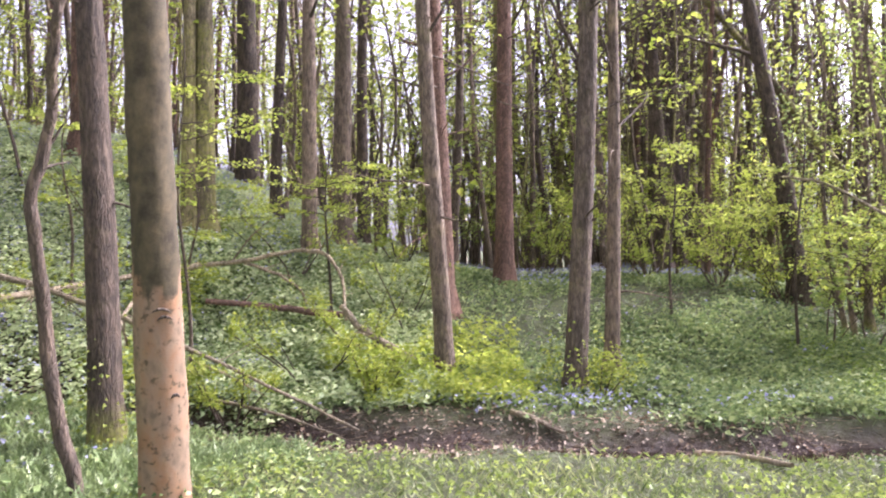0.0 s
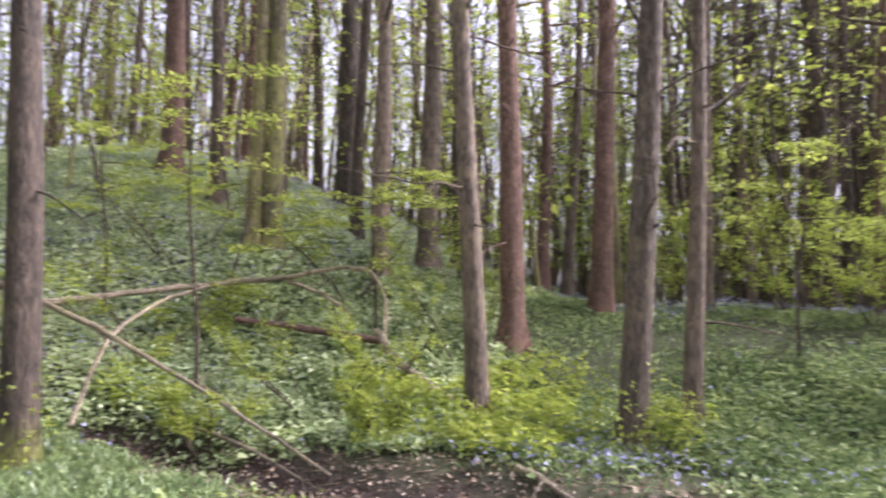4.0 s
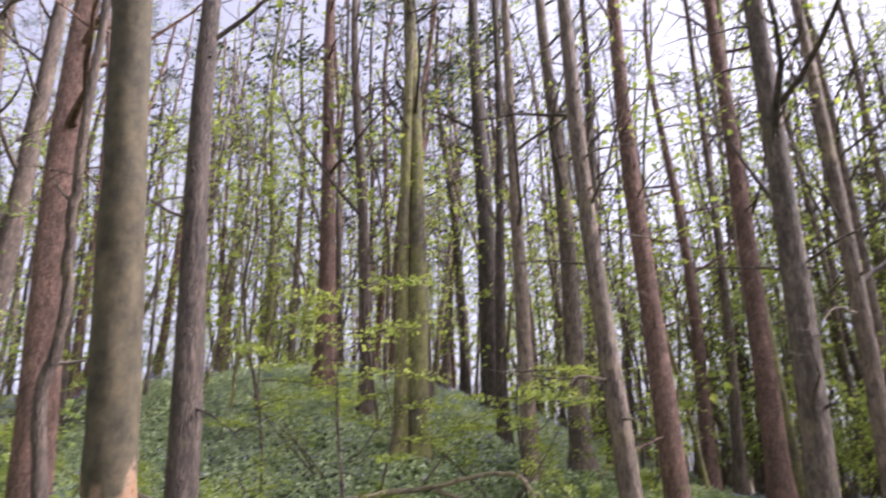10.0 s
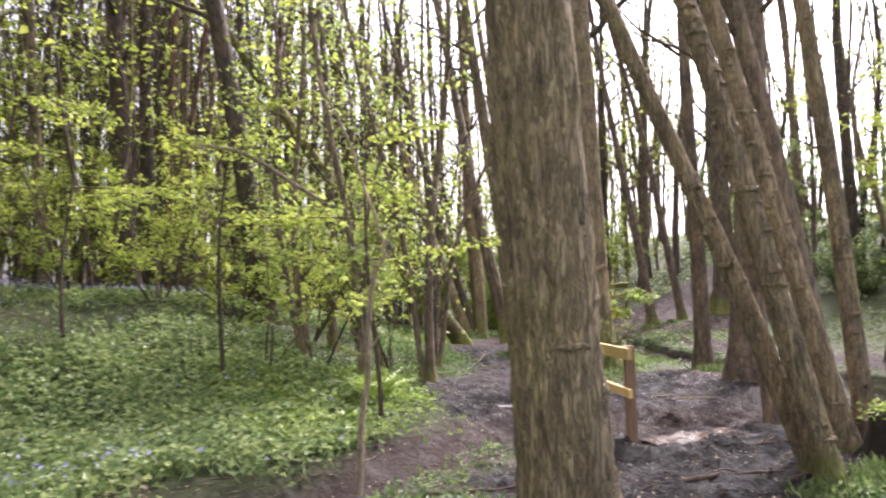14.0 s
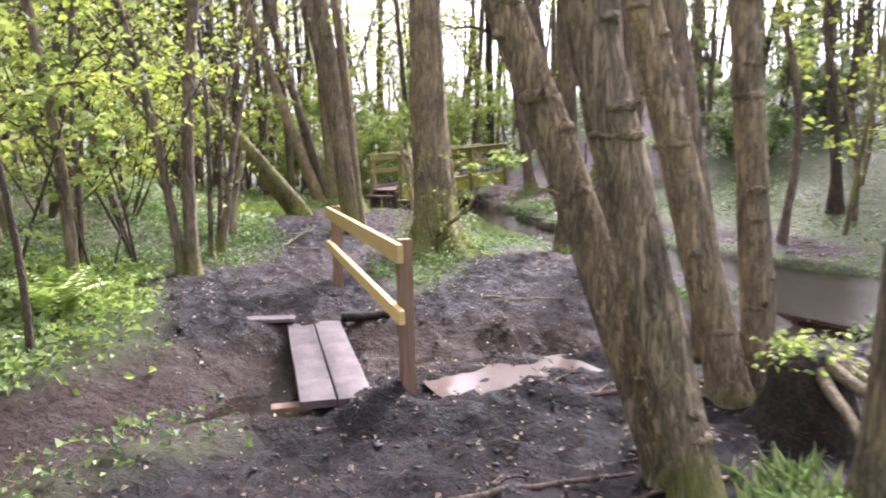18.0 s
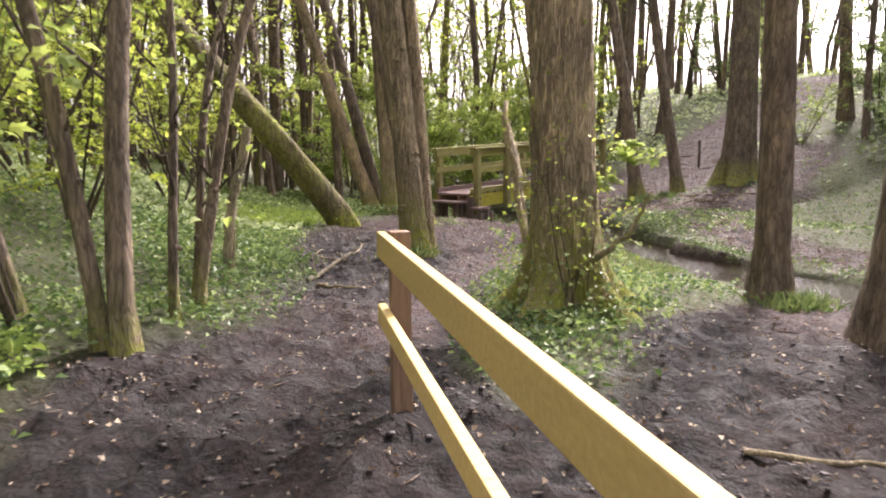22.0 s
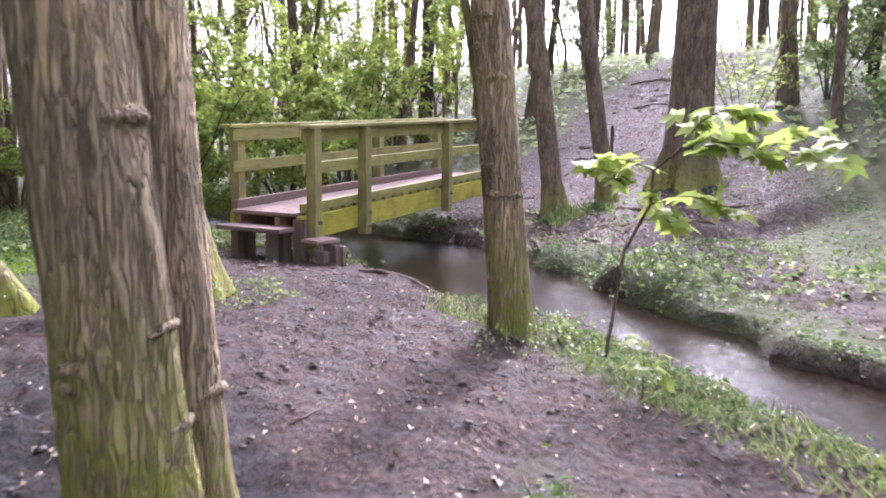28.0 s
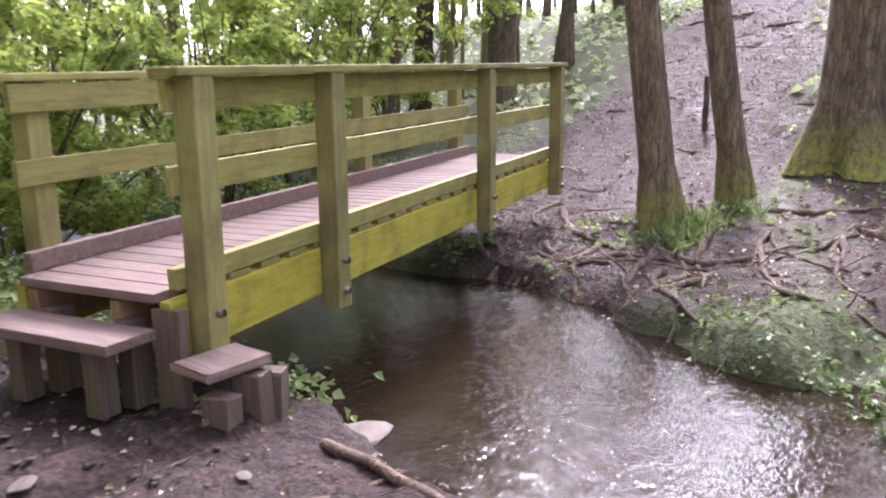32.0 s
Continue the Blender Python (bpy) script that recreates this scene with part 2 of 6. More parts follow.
def leaf_material(name, *cols, glow=0.4, rough=0.5):
    m, ns, ls, b = nodes_of(name)
    geo = ns.new("ShaderNodeNewGeometry")
    stops = [(i / (len(cols) - 1), c) for i, c in enumerate(cols)]
    col = ramp(ns, ls, geo.outputs["Random Per Island"], *stops)
    big = noise_of(ns, ls, coords(ns, ls), 0.7, 3)
    col = mixed(ns, ls, 1.0, col, ramp(ns, ls, big, (0.3, (0.75, 0.78, 0.7)), (0.7, (1.2, 1.15, 1.0))), 'MULTIPLY')
    ls.new(col, b.inputs["Base Color"])
    b.inputs["Roughness"].default_value = rough
    t = ns.new("ShaderNodeBsdfTranslucent")
    ls.new(col, t.inputs[0])
    mix = ns.new("ShaderNodeMixShader")
    mix.inputs[0].default_value = glow
    ls.new(b.outputs[0], mix.inputs[1])
    ls.new(t.outputs[0], mix.inputs[2])
    ls.new(mix.outputs[0], ns["Material Output"].inputs[0])
    return m


def timber_material(name, dark, light, grain=(2, 30, 30), stain=None, stain_at=0.5, rough=0.75):
    m, ns, ls, b = nodes_of(name)
    v = coords(ns, ls, grain)
    n1, n2 = noise_of(ns, ls, v, 1.5, 6, 0.7), noise_of(ns, ls, coords(ns, ls), 3.2, 5, 0.65)
    col = ramp(ns, ls, n1, (0.3, dark), (0.7, light))
    if stain:
        col = mixed(ns, ls, ramp(ns, ls, n2, (stain_at - 0.12, (0, 0, 0)), (stain_at + 0.12, (0.85, 0.85, 0.85))), col, stain)
    info = ns.new("ShaderNodeObjectInfo")
    col = mixed(ns, ls, 1.0, col, ramp(ns, ls, info.outputs["Random"], (0, (0.85, 0.85, 0.85)), (1, (1.12, 1.12, 1.12))), 'MULTIPLY')
    ls.new(col, b.inputs["Base Color"])
    b.inputs["Roughness"].default_value = rough
    relief(ns, ls, b, mixed(ns, ls, 0.5, n1, n2), 0.35, 0.01)
    return m


BARK = bark_material("bark_grey_brown", (0.11, 0.085, 0.066), (0.32, 0.26, 0.21), 0.25, 11, 0.2)
OAK = bark_material("bark_ridged", (0.24, 0.19, 0.135), (0.61, 0.505, 0.365), 0.34, 17, 0.14, bump=1.0, cracks=0.72)
DARK = bark_material("bark_dark", (0.06, 0.047, 0.038), (0.19, 0.15, 0.12), 0.15, 12, 0.2)
MOSSY = bark_material("bark_mossy", (0.10, 0.085, 0.05), (0.27, 0.23, 0.15), 0.7)
PINE = bark_material("bark_pine", (0.10, 0.06, 0.045), (0.29, 0.185, 0.145), 0.05, 14, 0.35)
TWIG = bark_material("bark_twig", (0.07, 0.055, 0.04), (0.18, 0.145, 0.11), 0.15, 20, 0.3)
ROOT = bark_material("root_wood", (0.13, 0.095, 0.08), (0.30, 0.23, 0.20), 0.1, 20, 0.3)
DEAD = bark_material("dead_wood", (0.24, 0.20, 0.14), (0.52, 0.45, 0.35), 0.35, 18, 0.12)
PALE = bark_material("barkless_wood", (0.40, 0.34, 0.24), (0.70, 0.61, 0.46), 0.12, 18, 0.12)
BARE = bark_material("stripped_bark", (0.045, 0.038, 0.02), (0.125, 0.105, 0.06), 0.0, 5, 0.9, ((0.34, (0.13, 0.10, 0.06)), (0.48, (0.245, 0.17, 0.105)), (0.66, (0.25, 0.14, 0.068))), 0.3, 0.0)
ROT = bark_material("rotten_wood", (0.010, 0.008, 0.006), (0.05, 0.038, 0.028), 0.1, 14, 0.4)
YOUNG = leaf_material("leaves_young", (0.22, 0.30, 0.045), (0.355, 0.43, 0.08), (0.475, 0.53, 0.125), glow=0.62)
SYCAMORE = leaf_material("leaves_sycamore", (0.215, 0.305, 0.075), (0.335, 0.43, 0.115), (0.465, 0.555, 0.165), glow=0.6)
HERB = leaf_material("leaves_herb", (0.11, 0.175, 0.07), (0.22, 0.31, 0.12), (0.40, 0.47, 0.22), glow=0.4)
# darker copy of the herb leaves, with the shade among them in the colour
SHADE = leaf_material("leaves_herb_shaded", (0.06, 0.115, 0.04), (0.13, 0.21, 0.07), (0.28, 0.37, 0.13), glow=0.4)
# herb leaves made paler: hazy sunlight on the slopes is put into the colour
HILL = leaf_material("leaves_hill_light_tinted", (0.29, 0.38, 0.20), (0.45, 0.54, 0.31), (0.58, 0.65, 0.43), glow=0.4)
BLADE = leaf_material("leaves_blade", (0.15, 0.22, 0.10), (0.25, 0.34, 0.16), (0.36, 0.46, 0.22), glow=0.25, rough=0.4)
GRASS = leaf_material("grass_blades", (0.14, 0.20, 0.07), (0.25, 0.32, 0.13), (0.42, 0.44, 0.25), glow=0.35)
LAWN = leaf_material("lawn_blades", (0.20, 0.31, 0.06), (0.30, 0.42, 0.09), (0.42, 0.52, 0.15), glow=0.4)
BELL = leaf_material("bluebell_petals", (0.26, 0.27, 0.50), (0.34, 0.35, 0.58), (0.44, 0.45, 0.66), glow=0.3)
NEEDLE = leaf_material("pine_needles", (0.025, 0.05, 0.025), (0.05, 0.085, 0.035), (0.07, 0.10, 0.04), glow=0.15)
FLAKE = leaf_material("leaf_litter", (0.13, 0.085, 0.06), (0.22, 0.16, 0.12), (0.60, 0.52, 0.44), glow=0.1, rough=0.85)
NEWWOOD = timber_material("new_softwood", (0.56, 0.39, 0.14), (0.74, 0.56, 0.24))
POSTWOOD = timber_material("post_wood", (0.17, 0.10, 0.06), (0.32, 0.21, 0.13), (30, 30, 2))
STEPWOOD = timber_material("weathered_step_wood", (0.085, 0.06, 0.05), (0.19, 0.14, 0.12), (30, 30, 2), (0.13, 0.12, 0.06), 0.62)
PLANK = timber_material("wet_plank", (0.05, 0.036, 0.034), (0.125, 0.095, 0.09), (30, 2, 30), (0.20, 0.16, 0.152), 0.56, 0.5)
ALGAE = timber_material("algae_timber", (0.21, 0.20, 0.055), (0.36, 0.34, 0.11), (3, 20, 20), (0.16, 0.13, 0.055), 0.6)
ALGAE_POST = timber_material("algae_post", (0.19, 0.18, 0.06), (0.33, 0.31, 0.12), (20, 20, 2.5), (0.15, 0.12, 0.06), 0.58)
ALGAE_BEAM = timber_material("algae_beam", (0.30, 0.28, 0.03), (0.50, 0.46, 0.06), (2, 18, 18), (0.20, 0.16, 0.04), 0.6)
DECK = timber_material("deck_board", (0.13, 0.088, 0.078), (0.27, 0.195, 0.175), (20, 2, 20), (0.17, 0.115, 0.095), 0.6, 0.9)
STEEL, ns, ls, b = nodes_of("rusty_steel")
b.inputs["Metallic"].default_value, b.inputs["Roughness"].default_value = 0.8, 0.55
ls.new(ramp(ns, ls, noise_of(ns, ls, coords(ns, ls), 60), (0.35, (0.22, 0.16, 0.1)), (0.65, (0.45, 0.42, 0.38))), b.inputs["Base Color"])
STONE, ns, ls, b = nodes_of("pale_stone")
sn = noise_of(ns, ls, coords(ns, ls), 9, 6)
ls.new(ramp(ns, ls, sn, (0.3, (0.10, 0.078, 0.068)), (0.7, (0.21, 0.17, 0.15))), b.inputs["Base Color"])
b.inputs["Roughness"].default_value = 0.8
relief(ns, ls, b, sn, 0.5, 0.02)

# water: dark, clear and rippled
WATER, ns, ls, b = nodes_of("stream_water")
b.inputs["Base Color"].default_value = (0.13, 0.085, 0.06, 1)
b.inputs["Specular IOR Level"].default_value = 0.05
b.inputs["Roughness"].default_value = 0.05
b.inputs["IOR"].default_value = 1.33
b.inputs["Transmission Weight"].default_value = 0.9
wv = coords(ns, ls, (1, 1.6, 1))
relief(ns, ls, b, mixed(ns, ls, 0.4, noise_of(ns, ls, wv, 5.5, 3, 0.55), noise_of(ns, ls, wv, 17, 2)), 0.32, 0.05)

# turbid puddle water, its base colour paler to stand in for sky reflection
MILKY, ns, ls, b = nodes_of("turbid_sky_pale_water")
b.inputs["Base Color"].default_value = (0.16, 0.125, 0.108, 1)
b.inputs["Roughness"].default_value = 0.06
b.inputs["IOR"].default_value = 1.33
wv = coords(ns, ls)
relief(ns, ls, b, noise_of(ns, ls, wv, 9, 3, 0.55), 0.2, 0.02)

# the ground: soil and low green, mud and litter where people walk
SOIL, ns, ls, b = nodes_of("woodland_ground")
gv = coords(ns, ls)
fine, mid, wide = noise_of(ns, ls, gv, 26, 6, 0.7), noise_of(ns, ls, gv, 5.5, 5, 0.65), noise_of(ns, ls, gv, 0.6, 4)
green = ramp(ns, ls, mid, (0.3, (0.05, 0.06, 0.025)), (0.6, (0.10, 0.13, 0.05)), (0.8, (0.15, 0.17, 0.08)))
green = mixed(ns, ls, ramp(ns, ls, fine, (0.45, (0, 0, 0)), (0.62, (0.7, 0.7, 0.7))), green, (0.055, 0.04, 0.028))
brown = ramp(ns, ls, fine, (0.32, (0.021, 0.015, 0.015)), (0.50, (0.058, 0.041, 0.038)), (0.72, (0.135, 0.096, 0.088)))
brown = mixed(ns, ls, 1.0, brown, ramp(ns, ls, mid, (0.35, (0.55, 0.52, 0.53)), (0.65, (1.4, 1.34, 1.3))), 'MULTIPLY')
clod = noise_of(ns, ls, gv, 7, 5, 0.6)
churned = mixed(ns, ls, 1.0, brown, ramp(ns, ls, clod, (0.38, (0.045, 0.042, 0.042)), (0.66, (0.25, 0.23, 0.225))), 'MULTIPLY')
at = ns.new("ShaderNodeAttribute")
at.attribute_name = "trodden"
bed = ns.new("ShaderNodeAttribute")
bed.attribute_name = "bed"
soak = ns.new("ShaderNodeAttribute")
soak.attribute_name = "soaked"
brown = mixed(ns, ls, soak.outputs["Fac"], brown, churned)
col = mixed(ns, ls, at.outputs["Fac"], green, brown)
col = mixed(ns, ls, bed.outputs["Fac"], col, mixed(ns, ls, mid, (0.022, 0.015, 0.012), (0.07, 0.045, 0.034)))
ls.new(col, b.inputs["Base Color"])
ls.new(ramp(ns, ls, mid, (0.35, (0.6, 0.6, 0.6)), (0.6, (0.95, 0.95, 0.95))), b.inputs["Roughness"])
b.inputs["Specular IOR Level"].default_value = 0.3
relief(ns, ls, b, mixed(ns, ls, 0.75, fine, clod), 1.0, 0.15)


SOIL_CLOD, ns, ls, b = nodes_of("mud_clod")
cn = noise_of(ns, ls, coords(ns, ls), 18, 5, 0.7)
ls.new(ramp(ns, ls, cn, (0.35, (0.016, 0.012, 0.012)), (0.65, (0.075, 0.056, 0.052))), b.inputs["Base Color"])
b.inputs["Roughness"].default_value = 0.6
relief(ns, ls, b, cn, 0.6, 0.02)


# ---------------- builders ----------------
def mesh_of(name, verts, faces, mat, smooth_it=True, moss=None):
    """A mesh from arrays: faces of one size."""
    me = bpy.data.meshes.new(name)
    verts, faces = np.asarray(verts, np.float32), np.asarray(faces, np.int32)
    k = faces.shape[1]
    me.vertices.add(len(verts))
    me.vertices.foreach_set("co", verts.ravel())
    me.loops.add(faces.size)
    me.loops.foreach_set("vertex_index", faces.ravel())
    me.polygons.add(len(faces))
    me.polygons.foreach_set("loop_start", np.arange(0, faces.size, k, dtype=np.int32))
    me.polygons.foreach_set("use_smooth", np.full(len(faces), smooth_it))
    if moss is not None:
        me.attributes.new("moss", 'FLOAT', 'POINT').data.foreach_set("value", np.asarray(moss, np.float32))
    me.update()
    me.validate()
    me.materials.append(mat)
    return me


def part(name, me, parent, label="", m=None):
    ob = new(name, me)
    ob.parent = parent
    if m is not None:
        ob.matrix_basis = m
    return tagged(ob, label) if label else ob


def thing(name, x, y, z, label, category, group="", turn=0):
    ob = new(name)
    ob.matrix_basis = pose(x, y, z, 0, 0, turn)
    ob.empty_display_size = 0.2
    return tagged(ob, label, category, group)


class Tubes:
    """Tapered tubes gathered into one mesh of quads."""

    def __init__(self):
        self.v, self.f, self.moss, self.n = [], [], [], 0

    def add(self, line, radii, sides=6, bumps=0.0, rng=None, flare=0.0, ridge=0.0, moss_to=0.0):
        line, radii = np.asarray(line, float), np.asarray(radii, float)
        k = len(line)
        along = np.gradient(line, axis=0)
        along /= np.linalg.norm(along, axis=1, keepdims=True) + 1e-9
        ref = np.where(np.abs(along[:, 2:3]) > 0.9, [[1.0, 0, 0]], [[0, 0, 1.0]])
        u = np.cross(along, ref)
        u /= np.linalg.norm(u, axis=1, keepdims=True) + 1e-9
        w = np.cross(along, u)
        a = np.arange(sides) * 2 * np.pi / sides
        r = radii[:, None] * np.ones((1, sides))
        if rng is not None and bumps:
            ph = rng.uniform(0, 6.28, 6)
            t = np.arange(k)[:, None]
            r = r * (1 + bumps * (np.sin(2 * a + ph[0] + t * 0.23) + 0.7 * np.sin(3 * a + ph[1] - t * 0.31) + 0.5 * np.sin(t * 0.9 + ph[2]) + 0.6 * np.sin(5 * a + ph[3] + t * 0.6)))
            r = r * (1 + bumps * 0.6 * rng.normal(0, 1, r.shape))
        if ridge and rng is not None:
            t = np.arange(k)[:, None]
            lobes = np.sin(sides * 0.25 * a + 2.2 * np.sin(t * 0.11 + 1.3 * np.sin(3 * a))) + 0.8 * np.sin(sides * 0.16 * a - 1.9 * np.sin(t * 0.16 + a))
            r = r * (1 + ridge * lobes + ridge * 0.7 * rng.normal(0, 1, r.shape))
        if flare:
            h = line[:, 2] - line[0, 2]
            g = np.exp(-np.maximum(h, 0) / (radii[0] * 1.1))[:, None]
            ph = rng.uniform(0, 6.28) if rng is not None else 0
            r = r * (1 + flare * g * (0.75 + 0.55 * np.sin(5 * a + ph) + 0.3 * np.sin(3 * a + 2 * ph)))
        ring = line[:, None] + r[..., None] * (np.cos(a)[None, :, None] * u[:, None] + np.sin(a)[None, :, None] * w[:, None])
        self.v.append(ring.reshape(-1, 3))
        h = (ring[..., 2] - line[0, 2]).reshape(-1)
        self.moss.append(np.clip(1.35 * (1 - h / moss_to), 0, 1) if moss_to else 0 * h)
        i = np.arange(k - 1)[:, None] * sides + np.arange(sides)[None]
        j = np.arange(k - 1)[:, None] * sides + (np.arange(sides)[None] + 1) % sides
        self.f.append(np.stack([i, j, j + sides, i + sides], -1).reshape(-1, 4) + self.n)
        self.n += k * sides
        return self

    def mesh(self, name, mat):
        return mesh_of(name, np.concatenate(self.v), np.concatenate(self.f), mat, True, np.concatenate(self.moss))


def leaf_sheet(name, p, axis, up, length, width, mat, fold=0.2, droop=0.15):
    """Folded leaves of four corners: base, two sides, tip."""
    n = len(p)
    axis = axis / (np.linalg.norm(axis, axis=1, keepdims=True) + 1e-9)
    side = np.cross(axis, up)
    side /= np.linalg.norm(side, axis=1, keepdims=True) + 1e-9
    nor = np.cross(side, axis)
    L, W = np.reshape(length, (-1, 1)) * np.ones((n, 1)), np.reshape(width, (-1, 1)) * np.ones((n, 1))
    mid = p + axis * L * 0.42
    v = np.stack([p, mid + side * W / 2 + nor * W * fold, p + axis * L - nor * L * droop, mid - side * W / 2 + nor * W * fold], 1).reshape(-1, 3)
    b = np.arange(n)[:, None] * 4
    f = np.concatenate([b + [[0, 1, 2]], b + [[0, 2, 3]]], 0)
    return mesh_of(name, v, f, mat, False)


def lobed_sheet(name, p, axis, up, size, mat):
    """Maple-like leaves with five lobes."""
    n = len(p)
    axis = axis / (np.linalg.norm(axis, axis=1, keepdims=True) + 1e-9)
    side = np.cross(axis, up)
    side /= np.linalg.norm(side, axis=1, keepdims=True) + 1e-9
    nor = np.cross(side, axis)
    shape = np.array([(0, 0, 0), (0.42, 0.08, -0.06), (0.30, 0.30, 0), (0.62, 0.62, -0.1), (0.22, 0.60, 0), (0, 1.08, -0.14), (-0.22, 0.60, 0), (-0.62, 0.62, -0.1), (-0.30, 0.30, 0), (-0.42, 0.08, -0.06), (0, 0.35, 0.04)])
    s = np.reshape(size, (-1, 1, 1)) * np.ones((n, 1, 1))
    v = (p[:, None] + s * (shape[None, :, :1] * side[:, None] + shape[None, :, 1:2] * axis[:, None] + shape[None, :, 2:] * nor[:, None])).reshape(-1, 3)
    fan = np.array([(10, i, i % 9 + 1) if i else (10, 0, 1) for i in range(0, 9)] + [(10, 9, 0)])
    return mesh_of(name, v, (np.arange(n)[:, None, None] * 11 + fan[None]).reshape(-1, 3), mat, False)


def rand_dirs(rng, n, flat=0.35):
    d = rng.normal(0, 1, (n, 3)) * [1, 1, flat]
    return d / (np.linalg.norm(d, axis=1, keepdims=True) + 1e-9)


def bent(rng, start, way, length, steps, wander=0.15, rise=0.0):
    """A wandering line from start along way."""
    p, d = np.array(start, float), np.array(way, float) / np.linalg.norm(way)
    out = [p.copy()]
    for _ in range(steps):
        d = d + rng.normal(0, wander, 3) + [0, 0, rise]
        d /= np.linalg.norm(d)
        p = p + d * length / steps
        out.append(p.copy())
    return np.array(out)


def trunk_line(rng, h, lean, steps=26, sway=0.10):
    t = np.linspace(0, 1, steps)
    s = np.stack([lean[0] * h * t, lean[1] * h * t, h * t], 1)
    a, b2 = rng.uniform(0, 6.28, 2), rng.uniform(0.6, 1.6, 2)
    for i in range(2):
        s[:, i] += sway * t * (1 - 0.3 * t) * np.sin(b2[i] * 5 * t + a[i]) - sway * t * np.sin(a[i]) * 0.5
    return s


LABELS = {"bark": "tall slim broadleaf tree with grey-brown bark", "pine": "tall pine with reddish flaky bark and dark needles", "mossy": "woodland tree with green mossy bark", "dark": "tall straight tree with dark rough bark", "bare": "", "oak": "thick tree with deeply ridged brown bark"}
BARKS = {"bark": BARK, "pine": PINE, "mossy": MOSSY, "dark": DARK, "oak": OAK, "bare": BARE}


def tree(x, y, r, h=16.0, lean=(0, 0), kind="bark", leaves=0, sides=14, seed=None, flare=0.55, moss=0.0, first=0.3, boughs=14, ridge=0.0, label="", group="trees of the wood", sway=0.24, rings=30, leafmat=None, low=0.0, sink=0.12, stubs=0, spread=1.0, twigs=4, shoots=1, dead=0, strip=0.0):
    rng = np.random.default_rng(int(abs(x) * 131 + abs(y) * 977) if seed is None else seed)
    z = ground_z(x, y)
    top = thing("tree", x, y, z, label or LABELS[kind], "tree", group)
    line = trunk_line(rng, h, lean, rings, sway)
    line[0, 2] -= sink
    t = np.linspace(0, 1, rings)
    rad = r * (1.04 - 0.72 * t ** 0.9)
    tb = Tubes().add(line, rad, sides, 0.022, rng, flare, ridge, moss)
    for _ in range(stubs):
        k = rng.integers(2, rings - 6)
        d = rand_dirs(rng, 1, 0.2)[0]
        tb.add(bent(rng, line[k] + d * rad[k] * 0.6, d, rad[k] * 0.7 + 0.02, 3, 0.2), [0.035, 0.03, 0.022, 0.014], 5)
    for _ in range(int(stubs * 3.2) if ridge else 0):      # lips of bark over old scars
        k = int(rings * rng.uniform(0.03, 0.34))
        sweep, wide = np.linspace(-1, 1, 7), rng.uniform(0.035, 0.10)
        ang = rng.uniform(0, 6.28) + sweep * wide / rad[k]
        lip = np.stack([rad[k] * 1.01 * np.cos(ang), rad[k] * 1.01 * np.sin(ang), -rng.uniform(0.005, 0.03) * sweep ** 2 + rng.normal(0, 0.003, 7)], 1)
        tb.add(line[k] + lip, rng.uniform(0.016, 0.030) * (1.15 - sweep ** 2), 6)
    for _ in range(dead):
        k = rng.integers(int(rings * 0.12), int(rings * 0.5))
        d = rand_dirs(rng, 1, 0.05)[0]
        dl = bent(rng, line[k] + d * rad[k] * 0.5, d + [0, 0, rng.uniform(-0.1, 0.35)], rng.uniform(0.9, 2.4), 8, 0.13, -0.03)
        tb.add(dl, np.linspace(0.022, 0.004, 9), 5)
        for _ in range(3):
            q = rng.integers(3, 9)
            tb.add(bent(rng, dl[q], d + rand_dirs(rng, 1, 0.6)[0], rng.uniform(0.2, 0.6), 4, 0.2), np.linspace(0.008, 0.002, 5), 3)
    me = tb.mesh("trunk", BARKS[kind])
    if strip:
        co = np.concatenate(tb.v)
        ang = np.arctan2(co[:, 1] - np.interp(co[:, 2], line[:, 2], line[:, 1]), co[:, 0] - np.interp(co[:, 2], line[:, 2], line[:, 0]))
        edge = strip + 0.13 * np.sin(2 * ang + 0.5) + 0.09 * np.sin(5 * ang + 1) + 0.05 * np.sin(9 * ang)
        me.attributes["moss"].data.foreach_set("value", (2.2 * smooth(0.04, -0.04, co[:, 2] - edge)).astype(np.float32))
    part("trunk", me, top)
    br, tips, ways = Tubes(), [], []
    for i in range(boughs):
        f = first + (1 - first) * (i + rng.uniform(0, 0.8)) / boughs
        f = min(f, 0.985)
        k = f * (rings - 1)
        p = line[int(k)] + (line[min(int(k) + 1, rings - 1)] - line[int(k)]) * (k % 1)
        d = rand_dirs(rng, 1, 0.1)[0]
        up = 0.25 if kind == "pine" else 0.75
        ln = spread * h * rng.uniform(0.08, 0.2) * (1.25 - 0.6 * f)
        b = bent(rng, p, d + [0, 0, up], ln, 6, 0.13, 0.05)
        r0 = max(0.012, rad[int(k)] * rng.uniform(0.22, 0.4))
        br.add(b, np.linspace(r0, r0 * 0.25, 7), 5)
        for j in range(twigs):
            q = b[rng.integers(2, 7)]
            tw = bent(rng, q, rand_dirs(rng, 1, 0.5)[0] + d * 0.7 + [0, 0, 0.4], ln * rng.uniform(0.25, 0.6), 4, 0.2, 0.05)
            br.add(tw, np.linspace(r0 * 0.35, r0 * 0.08, 5), 3)
            tips += [tw[2], tw[3], tw[4]]
            ways += [tw[3] - tw[2], tw[4] - tw[3], tw[4] - tw[3]]
            for _ in range(shoots):
                s = bent(rng, tw[rng.integers(1, 5)], rand_dirs(rng, 1, 0.6)[0] + [0, 0, 0.3], ln * rng.uniform(0.12, 0.3), 3, 0.2)
